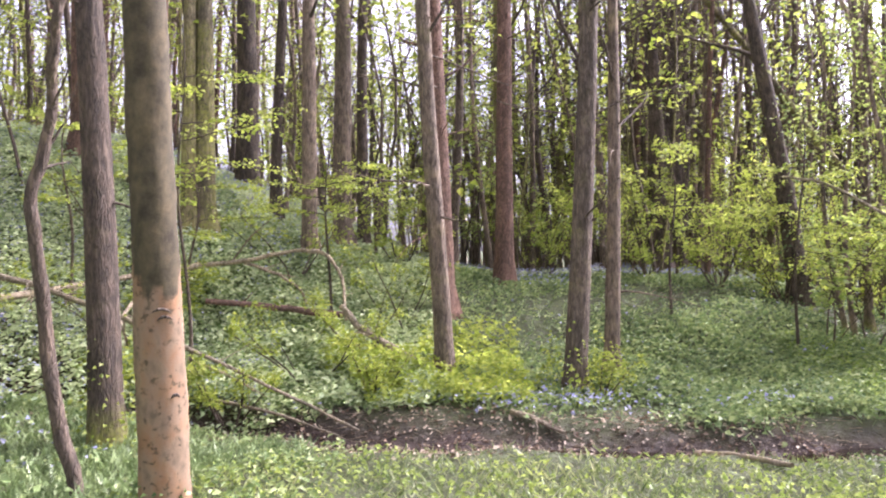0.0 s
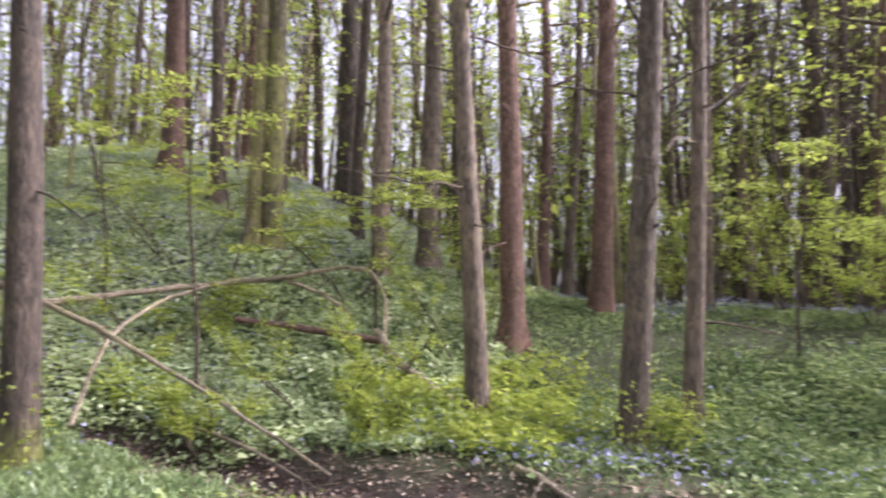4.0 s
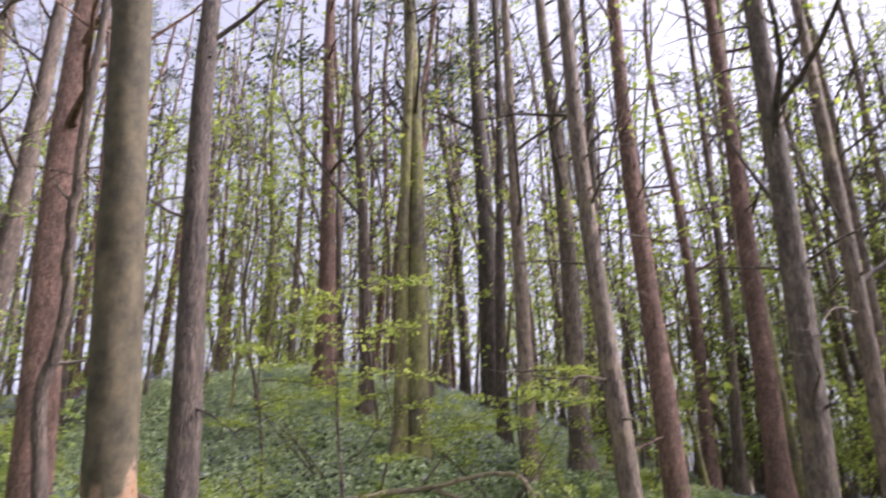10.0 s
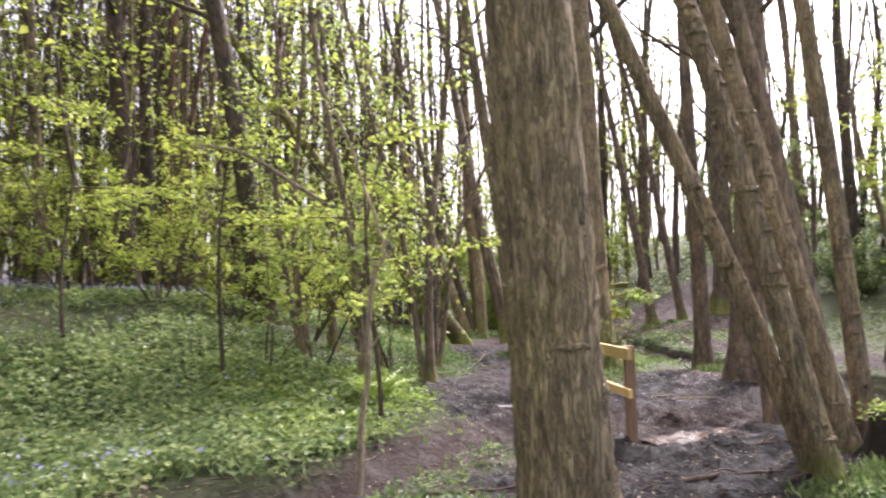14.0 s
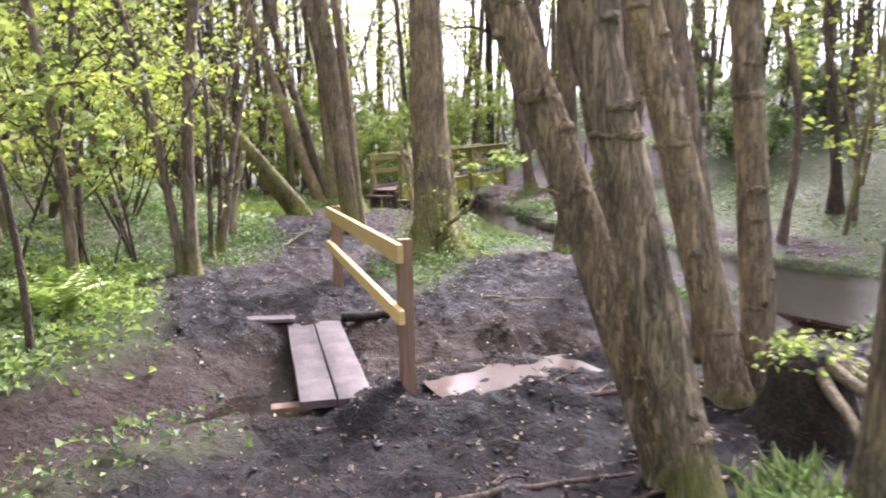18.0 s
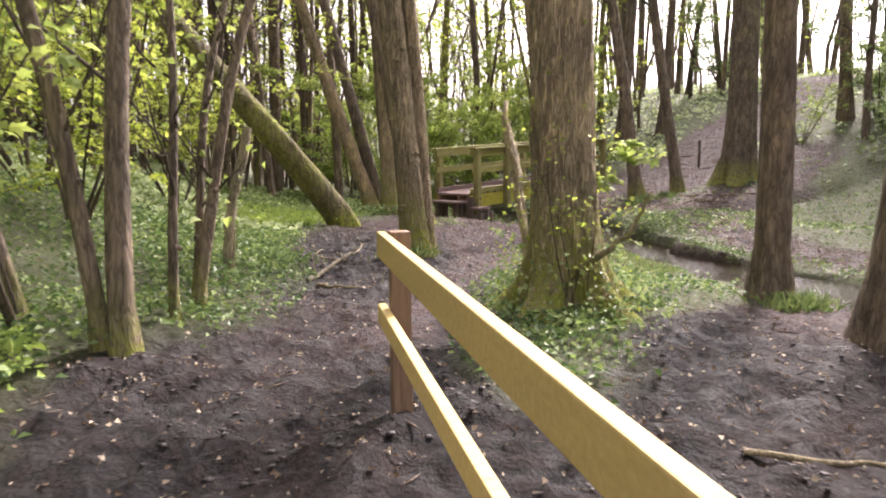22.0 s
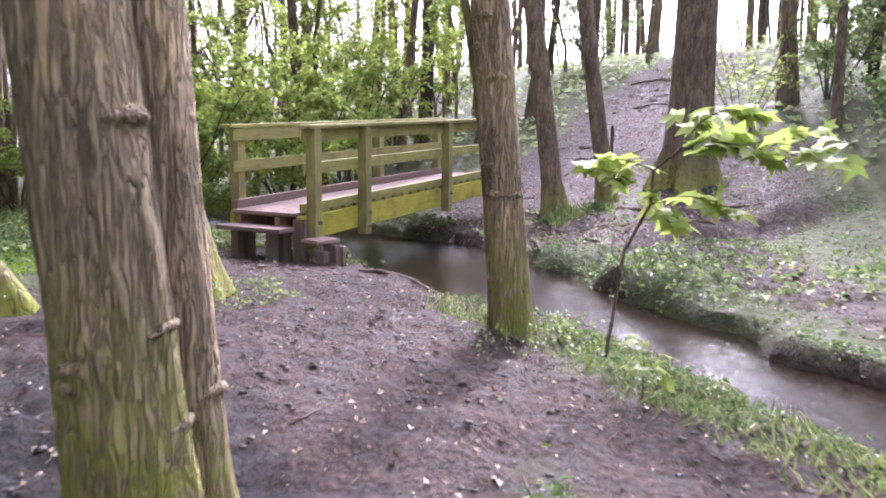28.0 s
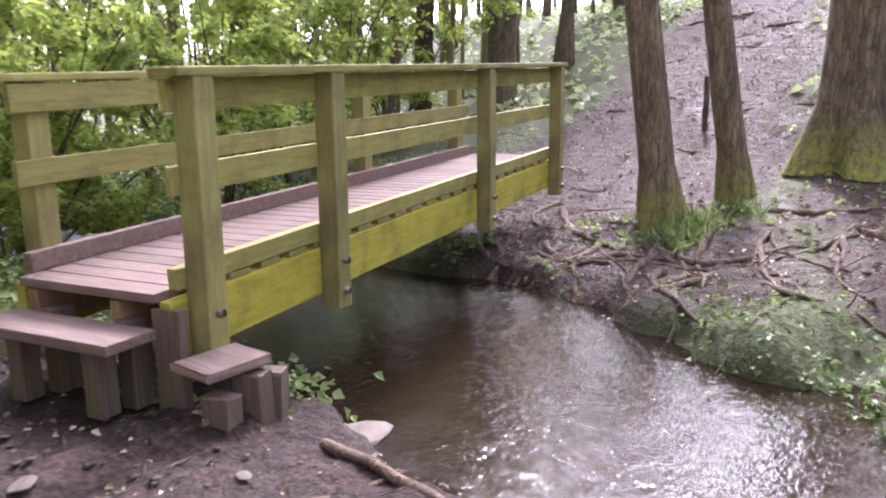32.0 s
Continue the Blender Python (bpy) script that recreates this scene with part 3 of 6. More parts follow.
                br.add(s, np.linspace(r0 * 0.16, r0 * 0.06, 4), 3)
                tips += [s[1], s[3]]
                ways += [s[1] - s[0], s[3] - s[2]]
    if boughs:
        part("canopy", br.mesh("canopy", TWIG if kind != "pine" else PINE), top)
    if leaves and tips:
        tips, ways = np.array(tips), np.array(ways)
        if low:
            keep = tips[:, 2] < low * h
            tips, ways = (tips[keep], ways[keep]) if keep.any() else (tips, ways)
        pick = rng.integers(0, len(tips), leaves)
        if kind == "pine":
            sel = tips[:, 2] > 0.62 * h
            tips, ways = tips[sel], ways[sel]
            pick = rng.integers(0, len(tips), leaves)
            p = tips[pick] + rng.normal(0, 0.14, (leaves, 3))
            me = leaf_sheet("foliage", p, rand_dirs(rng, leaves, 0.8) + ways[pick] * 2, rand_dirs(rng, leaves, 1.5), rng.uniform(0.12, 0.26, leaves), 0.03, NEEDLE)
        else:
            p = tips[pick] + rng.normal(0, 0.13, (leaves, 3)) * [1, 1, 0.5]
            s = rng.uniform(0.05, 0.11, leaves)
            me = leaf_sheet("foliage", p, rand_dirs(rng, leaves, 0.4) - [0, 0, 0.25], rand_dirs(rng, leaves, 0.5) + [0, 0, 1.2], s, s * 0.8, leafmat or YOUNG)
        part("foliage", me, top)
    return top


def shrub(x, y, h, stems, leaves, mat=YOUNG, spread=0.5, leaf=0.07, seed=0, label="hazel bush with thin stems and fresh spring leaves", name="bush", lobed=False, stem_r=0.022, lo=0.25, flatleaf=0.35):
    rng = np.random.default_rng(seed + int(abs(x) * 37 + abs(y) * 211))
    z = ground_z(x, y)
    top = thing(name, x, y, z, label, "bush" if name == "bush" else "sapling", "undergrowth bushes")
    tips, fine = [], Tubes()
    for i in range(stems):
        a = rng.uniform(0, 6.28)
        d = np.array([math.cos(a) * spread, math.sin(a) * spread, 1.0])
        tb = Tubes()
        ln = h * rng.uniform(0.65, 1.1)
        b = bent(rng, (0.08 * math.cos(a), 0.08 * math.sin(a), -0.06), d, ln, 8, 0.07, -0.01 if spread > 0.3 else 0.03)
        rr = stem_r * rng.uniform(0.6, 1.2)
        tb.add(b, np.linspace(rr, rr * 0.2, 9), 5)
        for j in range(7):
            k = rng.integers(2, 9)
            if b[k][2] < lo * h:
                continue
            tw = bent(rng, b[k], rand_dirs(rng, 1, 0.3)[0] + [0, 0, 0.35], ln * rng.uniform(0.12, 0.3), 4, 0.2)
            fine.add(tw, np.linspace(rr * 0.35, rr * 0.1, 5), 3)
            tips += list(tw[1:])
        part("stem", tb.mesh("stem", TWIG), top)
    part("spray", fine.mesh("spray", TWIG), top)["kind"] = "stuff"
    tips = np.array(tips)
    pick = rng.integers(0, len(tips), leaves)
    p = tips[pick] + rng.normal(0, 0.35 * leaf + 0.03, (leaves, 3))
    s = leaf * rng.uniform(0.6, 1.3, leaves)
    ax, up = rand_dirs(rng, leaves, 0.3) - [0, 0, 0.2], rand_dirs(rng, leaves, flatleaf) + [0, 0, 1.3]
    part("foliage", lobed_sheet("foliage", p, ax, up, s, mat) if lobed else leaf_sheet("foliage", p, ax, up, s, s * 0.8, mat), top)
    return top


def box_mesh(name, sx, sy, sz, mat, bevel=0.006, seed=0, rough=0.0):
    bm = bmesh.new()
    bmesh.ops.create_cube(bm, size=1)
    bmesh.ops.scale(bm, vec=(sx, sy, sz), verts=bm.verts)
    bmesh.ops.bevel(bm, geom=bm.edges[:], offset=bevel, segments=2, affect='EDGES', profile=0.6)
    if rough:
        rng = random.Random(seed)
        for v in bm.verts:
            v.co += Vector((rng.uniform(-rough, rough), rng.uniform(-rough, rough), rng.uniform(-rough, rough)))
    me = bpy.data.meshes.new(name)
    bm.to_mesh(me)
    bm.free()
    me.materials.append(mat)
    return me


# ---------------- ground and water ----------------
def axis_steps(lo, hi, fine, far):
    inner = list(np.arange(lo, hi, fine))
    out, d = [], fine
    p = hi
    while p < far:
        out.append(p)
        d *= 1.16
        p += d
    low, d, p = [], fine, lo
    while p > -far:
        d *= 1.16
        p -= d
        low.append(p)
    return np.array(low[::-1] + inner + out)


gx, gy = axis_steps(-5, 25, 0.09, 900), axis_steps(0, 27, 0.09, 900)
X, Y = np.meshgrid(gx, gy)
Z = height(X, Y)
verts = np.stack([X, Y, Z], -1).reshape(-1, 3)
i = (np.arange(len(gy) - 1)[:, None] * len(gx) + np.arange(len(gx) - 1)[None]).reshape(-1, 1)
me = mesh_of("ground", verts, i + [[0, 1, len(gx) + 1, len(gx)]], SOIL)
me.attributes.new("trodden", 'FLOAT', 'POINT').data.foreach_set("value", mudness(X, Y).astype(np.float32).ravel())
wet = np.maximum(1 - smooth(0.95, 1.2, away(X, Y, CREEK) + 0.15 * ripple(X, Y, 3.0, 3, 6)), (1 - smooth(0.4, 1.2, away(X, Y, STREAM) + 0.2 * ripple(X, Y, 2.0, 3, 6))) * smooth(-13, -5, X))
me.attributes.new("bed", 'FLOAT', 'POINT').data.foreach_set("value", wet.astype(np.float32).ravel())
me.attributes.new("soaked", 'FLOAT', 'POINT').data.foreach_set("value", soaked(X, Y).astype(np.float32).ravel())
tagged(new("ground", me), "woodland floor with mud path and low green plants", "ground", kind="structure")


def ribbon(name, line, half, z, label, fall=0.0, mat=WATER):
    pts = []
    for (ax, ay), (bx, by) in zip(line[:-1], line[1:]):
        k = max(2, int(math.hypot(bx - ax, by - ay) / 0.5))
        pts += [(ax + (bx - ax) * j / k, ay + (by - ay) * j / k) for j in range(k)]
    pts = np.array(pts + [line[-1]], float)
    for _ in range(3):
        pts[1:-1] = (pts[:-2] + 2 * pts[1:-1] + pts[2:]) / 4
    d = np.gradient(pts, axis=0)
    d /= np.linalg.norm(d, axis=1, keepdims=True)
    s = np.stack([-d[:, 1], d[:, 0]], 1) * half
    zz = z - fall * np.linspace(0, 1, len(pts))
    v = np.concatenate([np.c_[pts - s, zz], np.c_[pts + s, zz]])
    k = np.arange(len(pts) - 1)[:, None]
    f = k + [[0, 1, len(pts) + 1, len(pts)]]
    tagged(new(name, mesh_of(name, v, f, mat)), label, "water", kind="structure")



ribbon("water_creek", [p for p, w in CREEK], 1.5, -0.70, "shallow brown creek with rippled reflecting water")
ribbon("water_ditch", STREAM[:-1], 0.6, -0.755, "narrow muddy trickle of water in a ditch", 0.03)

ribbon("water_puddle", POOL, 0.36, -0.508, "shallow puddle of bright water beside the handrail", mat=MILKY)

# ---------------- trees by the first stretch ----------------
stripped = tree(-2.42, 6.95, 0.235, 17, (0.02, -0.10), "bare", sides=28, rings=170, strip=2.15, flare=0.05, first=0.5, label="leaning tree with bark stripped off its lower trunk")
for az, zz, wide in ((0.0, 1.97, 0.075), (0.12, 1.90, 0.06), (0.45, 1.16, 0.04)):
    sweep = np.linspace(-1, 1, 9)
    ang = math.atan2(-0.89, 0.45) + az + sweep * wide / 0.2
    rr = 0.247 - 0.006 * sweep ** 2
    kt = Tubes().add(np.stack([rr * np.cos(ang) + 0.02 * zz, rr * np.sin(ang) - 0.10 * zz, zz - 0.035 * sweep ** 2], 1), 0.016 * (1.1 - sweep ** 2), 6)
    part("knot", kt.mesh("knot", DARK), stripped, "dark scarred knot below the torn bark")
tree(-4.05, 9.1, 0.205, 18, (-0.01, 0.0), "dark", sides=18, dead=3, flare=0.25, first=0.45, moss=0.5, stubs=14, label="straight dark-barked tree beside the stripped tree")
tree(-5.74, 8.38, 0.27, 17, (-0.03, 0.0), "pine", sides=18, first=0.4, moss=0.9, stubs=10)
tree(0.10, 13.4, 0.18, 17, (-0.035, -0.02), "bark", stubs=12, dead=6, flare=0.3, first=0.35, leaves=400)
tree(0.02, 16.28, 0.23, 19, (-0.013, 0.03), "pine", dead=8, leaves=1500, stubs=20, first=0.55)
tree(2.34, 12.85, 0.2, 17, (0.055, -0.02), "bark", dead=6, flare=0.4, stubs=10, leaves=300, label="tree in a close pair with leafy shoots at its foot")
tree(3.12, 13.6, 0.14, 15, (0.035, 0.05), "bark", dead=5, stubs=4, leaves=250)
tree(1.43, 18.7, 0.24, 20, (0.01, 0.05), "pine", dead=8, leaves=1500, stubs=16, first=0.5)
tree(6.76, 24.2, 0.28, 19, (-0.03, 0), "dark", leaves=200)
tree(7.4, 24.5, 0.20, 18, (-0.01, 0), "dark", leaves=200)
tree(9.7, 33.0, 0.32, 19, (-0.02, 0), "dark")
tree(10.6, 26.5, 0.17, 17, (-0.01, 0), "dark", leaves=300)
tree(8.64, 18.6, 0.24, 16, (-0.09, 0.0), "dark", leaves=500, sway=0.5)
tree(3.6, 20.0, 0.14, 16, (0, 0), "bark", leaves=400)
tree(4.9, 24.0, 0.15, 17, (-0.03, 0), "bark", leaves=300)
tree(-6.03, 22.1, 0.33, 20, (0, 0), "dark")
tree(-2.82, 19.8, 0.26, 19, (0, 0), "bark")
tree(-3.3, 17.9, 0.19, 18, (0, 0), "bark")
tree(-2.45, 21.2, 0.18, 18, (0.01, 0), "dark")
tree(-5.6, 17.15, 0.25, 18, (0, 0), "mossy", first=0.4)
tree(-5.9, 16.9, 0.18, 17, (0.02, 0.01), "mossy", first=0.4)
tree(-7.5, 17.9, 0.18, 17, (-0.03, 0), "dark")
tree(-9.1, 18.3, 0.26, 19, (0, 0), "pine", leaves=1400)
tree(-9.5, 5.3, 0.19, 14, (0.0, 0.02), "bark", leaves=900)
tree(-14.8, 5.0, 0.2, 15, (0.01, 0.0), "bark", leaves=500)
tree(-15.4, 4.3, 0.13, 14, (0, 0.02), "bark", leaves=400)
tree(-8.5, 7.6, 0.13, 12, (-0.02, -0.01), "bark", leaves=700)
tree(-12.2, 9.5, 0.36, 17, (0.0, 0.03), "dark", flare=0.9)
tree(-11.1, 10.3, 0.28, 17, (0.02, 0.05), "dark", flare=0.8)
tree(-14.9, 8.1, 0.18, 16, (0.01, 0), "bark", leaves=400)
tree(-20.3, 8.7, 0.26, 18, (0, 0), "bark", leaves=500)
tree(-13.7, 10.8, 0.23, 18, (0.02, 0.03), "bark")
tree(-18.7, 10.9, 0.3, 19, (0, 0), "bark", leaves=400)
for k, (x, y, r, h) in enumerate(((-9.88, 5.37, 0.12, 11), (-6.3, 5.95, 0.10, 9), (-8.15, 7.2, 0.12, 10), (-17.06, 4.5, 0.12, 14), (-14.57, 8.31, 0.14, 14), (-20.4, 8.7, 0.15, 15), (-16.6, 6.2, 0.10, 13), (-12.0, 4.4, 0.08, 10))):
    tree(x, y, r, h, (0.03 * math.sin(3 * k), 0.03 * math.cos(5 * k)), "dark" if k % 2 else "mossy", leaves=900, low=0.75, first=0.18, boughs=18, sway=1.3, seed=300 + k, sides=10, moss=0.4, rings=36, leafmat=SYCAMORE, label="crooked slim sycamore with sprays of fresh leaves")
tree(-16.0, 2.0, 0.26, 16, (0.03, 0.09), "dark")
tree(-17.0, 1.6, 0.2, 16, (0.04, 0.1), "dark")
# ---------------- trees by the path ----------------
tree(7.10, 6.90, 0.27, 16, (-0.10, -0.035), "oak", sides=90, rings=190, flare=0.45, moss=0.45, ridge=0.024, first=0.35, stubs=5)
tree(10.32, 7.45, 0.112, 13, (-0.20, 0.175), "oak", sides=52, rings=110, flare=0.35, moss=0.5, ridge=0.032, first=0.4, sway=0.35, stubs=16, label="leaning rough-barked tree by the ditch, stem of a pair")
tree(10.42, 7.68, 0.10, 13, (-0.21, 0.25), "oak", sides=44, rings=90, flare=0.3, moss=0.3, ridge=0.03, first=0.4, sway=0.35, stubs=12, label="strongly leaning rough-barked stem of a pair by the ditch")
tree(12.05, 8.42, 0.13, 14, (-0.17, 0.15), "oak", sides=36, rings=80, ridge=0.022, moss=0.3, first=0.4, stubs=12, label="leaning rough-barked tree beside the hollow stump")
tree(12.30, 8.36, 0.11, 14, (-0.07, 0.05), "oak", sides=32, rings=70, ridge=0.018, first=0.4, stubs=8, label="upright rough-barked tree beside the hollow stump")
tree(13.6, 9.6, 0.16, 15, (-0.12, 0.10), "bark", sides=24, rings=40, first=0.35, stubs=6, spread=1.3)
tree(12.9, 10.0, 0.10, 13, (-0.02, 0.06), "bark", sides=18, rings=36, first=0.35, spread=1.3)
tree(17.86, 24.95, 0.19, 15, (-0.02, 0.01), "oak", sides=24, rings=50, moss=1.2, ridge=0.012, first=0.4, label="mossy-footed tree beside the bridge's end")
tree(10.87, 6.92, 0.125, 14, (0.050, -0.039), "oak", sides=36, rings=80, ridge=0.018, moss=0.3, stubs=10, first=0.4)
for x, y, r, h, lean, n in ((10.5, 14.95, 0.085, 11, (0.05, 0.04), 500), (10.40, 15.02, 0.06, 9, (-0.13, 0.02), 400), (10.98, 15.62, 0.04, 6, (0.0, 0.02), 120), (11.25, 16.05, 0.05, 8, (0.24, -0.02), 90), (9.08, 14.6, 0.07, 9, (-0.03, 0.0), 400), (9.16, 14.66, 0.035, 6, (0.12, 0.05), 250), (9.98, 15.68, 0.05, 8, (-0.17, 0.05), 350), (8.5, 15.6, 0.06, 9, (-0.06, 0.05), 350), (8.7, 16.4, 0.06, 9, (-0.12, 0.05), 350), (9.6, 17.2, 0.10, 12, (-0.02, 0.03), 500), (11.3, 16.25, 0.04, 6, (0.16, 0.05), 70)):
    tree(x, y, r, h, lean, "bark", leaves=n, low=0.8, first=0.12, boughs=16, sway=0.5, sides=14, moss=0.5, rings=34, stubs=5, leafmat=SYCAMORE, label="slim young sycamore stem in a clump beside the mud path")
tree(14.02, 14.63, 0.27, 17, (-0.03, 0.005), "oak", sides=72, rings=150, flare=1.9, moss=1.2, ridge=0.018, first=0.3, label="thick mossy-footed tree wrapped in thin shoots")
tree(14.70, 18.36, 0.172, 16, (-0.08, 0.05), "oak", stubs=9, sides=52, rings=110, flare=0.55, moss=1.1, ridge=0.022, first=0.4, label="twin-stemmed tree with mossy foot by the path")
tree(14.90, 18.39, 0.105, 15, (-0.06, 0.05), "oak", stubs=6, sides=40, rings=90, flare=0.4, moss=0.6, ridge=0.02, first=0.4, label="smaller stem of the twin-stemmed tree")
tree(15.44, 22.15, 0.23, 10, (-0.84, -0.06), "mossy", sides=30, rings=60, moss=0.4, first=0.5, boughs=18, sway=0.5, stubs=8, ridge=0.012, label="mossy trunk leaning far over the clearing and the undergrowth", flare=0.2)
tree(16.78, 21.75, 0.20, 14, (-0.13, 0.16), "bark", sides=40, rings=80, ridge=0.014, moss=1.0, first=0.4, flare=0.6, stubs=8, label="leaning tree with a mossy foot at the mud path's edge")
tree(17.89, 25.85, 0.17, 14, (-0.31, 0.155), "oak", sides=26, rings=50, ridge=0.012, moss=0.6, first=0.4, label="leaning stem in a clump beyond the clearing")
tree(18.10, 25.9, 0.15, 14, (-0.20, 0.13), "bark", sides=22, rings=46, first=0.4, moss=0.5, label="slim leaning stem in a clump beyond the clearing")
tree(18.32, 25.8, 0.17, 15, (-0.02, 0.06), "bark", sides=22, rings=46, first=0.4, moss=0.5, label="upright stem in a clump beyond the clearing")
tree(16.55, 14.4, 0.17, 16, (0.03, 0.02), "bark", sides=24, first=0.4)
tree(15.6, 12.6, 0.28, 16, (0.05, -0.02), "bark", sides=24, first=0.4)
tree(18.09, 19.58, 0.145, 14, (-0.07, 0.07), "oak", sides=32, rings=70, moss=0.9, ridge=0.012, flare=0.35, first=0.4, stubs=8, label="slim tree on the creek bank")
tree(17.985, 19.67, 0.04, 7, (-0.072, 0.072), "mossy", sides=10, boughs=0, flare=0.3, label="thin stem growing beside the creek bank tree")
tree(24.0, 23.3, 0.165, 15, (-0.11, 0.09), "bark", sides=20, moss=0.1)
tree(25.25, 23.05, 0.15, 15, (-0.14, 0.12), "bark", sides=20, moss=0.1)
tree(26.6, 22.3, 0.38, 18, (0.0, 0.0), "bark", sides=32, moss=0.5, flare=0.8)

# ---------------- the wood beyond ----------------
rng = np.random.default_rng(5)
kinds = []
for n in range(12):
    kind = ("bark", "dark", "bark", "dark", "mossy", "bark", "pine", "bark", "dark", "pine", "bark", "bark")[n]
    hh = 14 + 5 * rng.random()
    thin = n in (2, 5, 10, 11)
    kinds.append(tree(60 + 3 * n, 90, rng.uniform(0.05, 0.09) if thin else rng.uniform(0.11, 0.2), hh * (0.75 if thin else 1), (rng.normal(0, 0.06), rng.normal(0, 0.06)), kind, leaves=(900 if thin else 1200 if kind == "pine" else 600), sides=8, rings=15, boughs=12, first=0.22 if thin else 0.3, seed=100 + n, sway=1.2 if thin else 0.7, spread=1.25, twigs=3, shoots=0, low=0.75 if thin else 0))
hazels = [shrub(60 + 3 * n, 95, 4.6 + n, 7, 1500, YOUNG if n != 1 else SYCAMORE, 0.45, 0.085, 70 + n, lo=0.12) for n in range(3)]
placed = [(o.location.x, o.location.y) for o in bpy.data.objects if o.type == 'EMPTY' and not o.parent]


def clear_of_view(x, y):
    if (-7 < x < 18.8 and -14 < y < 15) or away(x, y, PATHWAY) < 2.6 or away(x, y, CREEK) < 1.8 or away(x, y, LITTER) < 0.8 or away(x, y, STREAM) < 1.6:
        return False
    return not ((12 < x < 20 and 17 < y < 28) or (19 < x < 29 and 14 < y < 29) or (-5 < x < 12 and y < 19) or (-13 < x < -6 and -1 < y < 16))


def sow(models, total, box, near, pick, big=(0.75, 1.15)):
    count, tries = 0, 0
    while count < total and tries < total * 60:
        tries += 1
        x, y = rng.uniform(box[0], box[1]), rng.uniform(box[2], box[3])
        if not clear_of_view(x, y) or away(x, y, LITTER) < 1.0:
            continue
        if min((x - a) ** 2 + (y - c) ** 2 for a, c in placed) < near * near:
            continue
        placed.append((x, y))
        s = rng.uniform(*big)
        m = Matrix.LocRotScale((x, y, ground_z(x, y) - 0.05), Euler((rng.normal(0, 0.04), rng.normal(0, 0.04), rng.uniform(0, 6.28))), (s, s, s * rng.uniform(0.9, 1.15)))
        copy_thing(models[pick(x, y)], m)
        count += 1


broad = [0, 1, 2, 3, 4, 5, 7, 8, 10, 11]
for box, count in (((19.4, 31, -3, 13.5), 26), ((39.5, 50, 22, 36), 16), ((29.5, 38, 16, 22.5), 9), ((27, 38, 30, 36), 9), ((30, 42, 4, 16), 12)):
    sow(kinds, count, box, 1.2, lambda x, y: int(rng.choice(broad)))
sow(kinds, 125, (-26, 38, -6, 36), 1.3, lambda x, y: int(rng.choice(broad)) if x > 9 or y < 14 else int(rng.integers(0, 12)))
sow(hazels, 60, (-26, 30, 0, 40), 1.2, lambda x, y: int(rng.integers(0, 3)), (0.6, 1.1))


def far_wood(name, spots, models, label):
    """Trees too far to tell apart, joined into one mesh."""
    vs, fs, ms, mats, base = [], [], [], [], 0
    cache = {}
    for o in models:
        rows = []
        for ch in o.children:
            me = ch.data
            v = np.empty(len(me.vertices) * 3, np.float32)
            me.vertices.foreach_get("co", v)
            me.calc_loop_triangles()
            f = np.empty(len(me.loop_triangles) * 3, np.int32)
            me.loop_triangles.foreach_get("vertices", f)
            if me.materials[0] not in mats:
                mats.append(me.materials[0])
            rows.append((v.reshape(-1, 3), f.reshape(-1, 3), mats.index(me.materials[0])))
        cache[o] = rows
    for x, y, s in spots:
        o = models[int(rng.integers(0, len(models)))]
        m = np.array(Matrix.LocRotScale((x, y, ground_z(x, y) - 0.1), Euler((rng.normal(0, 0.04), rng.normal(0, 0.04), rng.uniform(0, 6.28))), (s, s, s * rng.uniform(0.9, 1.2))))
        for v, f, k in cache[o]:
            vs.append(v @ m[:3, :3].T + m[:3, 3])
            fs.append(f + base)
            ms.append(np.full(len(f), k, np.int32))
            base += len(v)
    me = mesh_of(name, np.concatenate(vs), np.concatenate(fs), mats[0])
    for q in mats[1:]:
        me.materials.append(q)
    me.polygons.foreach_set("material_index", np.concatenate(ms))
    tagged(new(name, me), label, "trees", kind="stuff")


def spots_in(total, box, near, big):
    out, tries = [], 0
    while len(out) < total and tries < total * 60:
        tries += 1
        x, y = rng.uniform(box[0], box[1]), rng.uniform(box[2], box[3])
        if not clear_of_view(x, y) or away(x, y, LITTER) < 1.5 or min((x - a) ** 2 + (y - c) ** 2 for a, c in placed) < near * near:
            continue
        placed.append((x, y))
        out.append((x, y, rng.uniform(*big)))
    return out


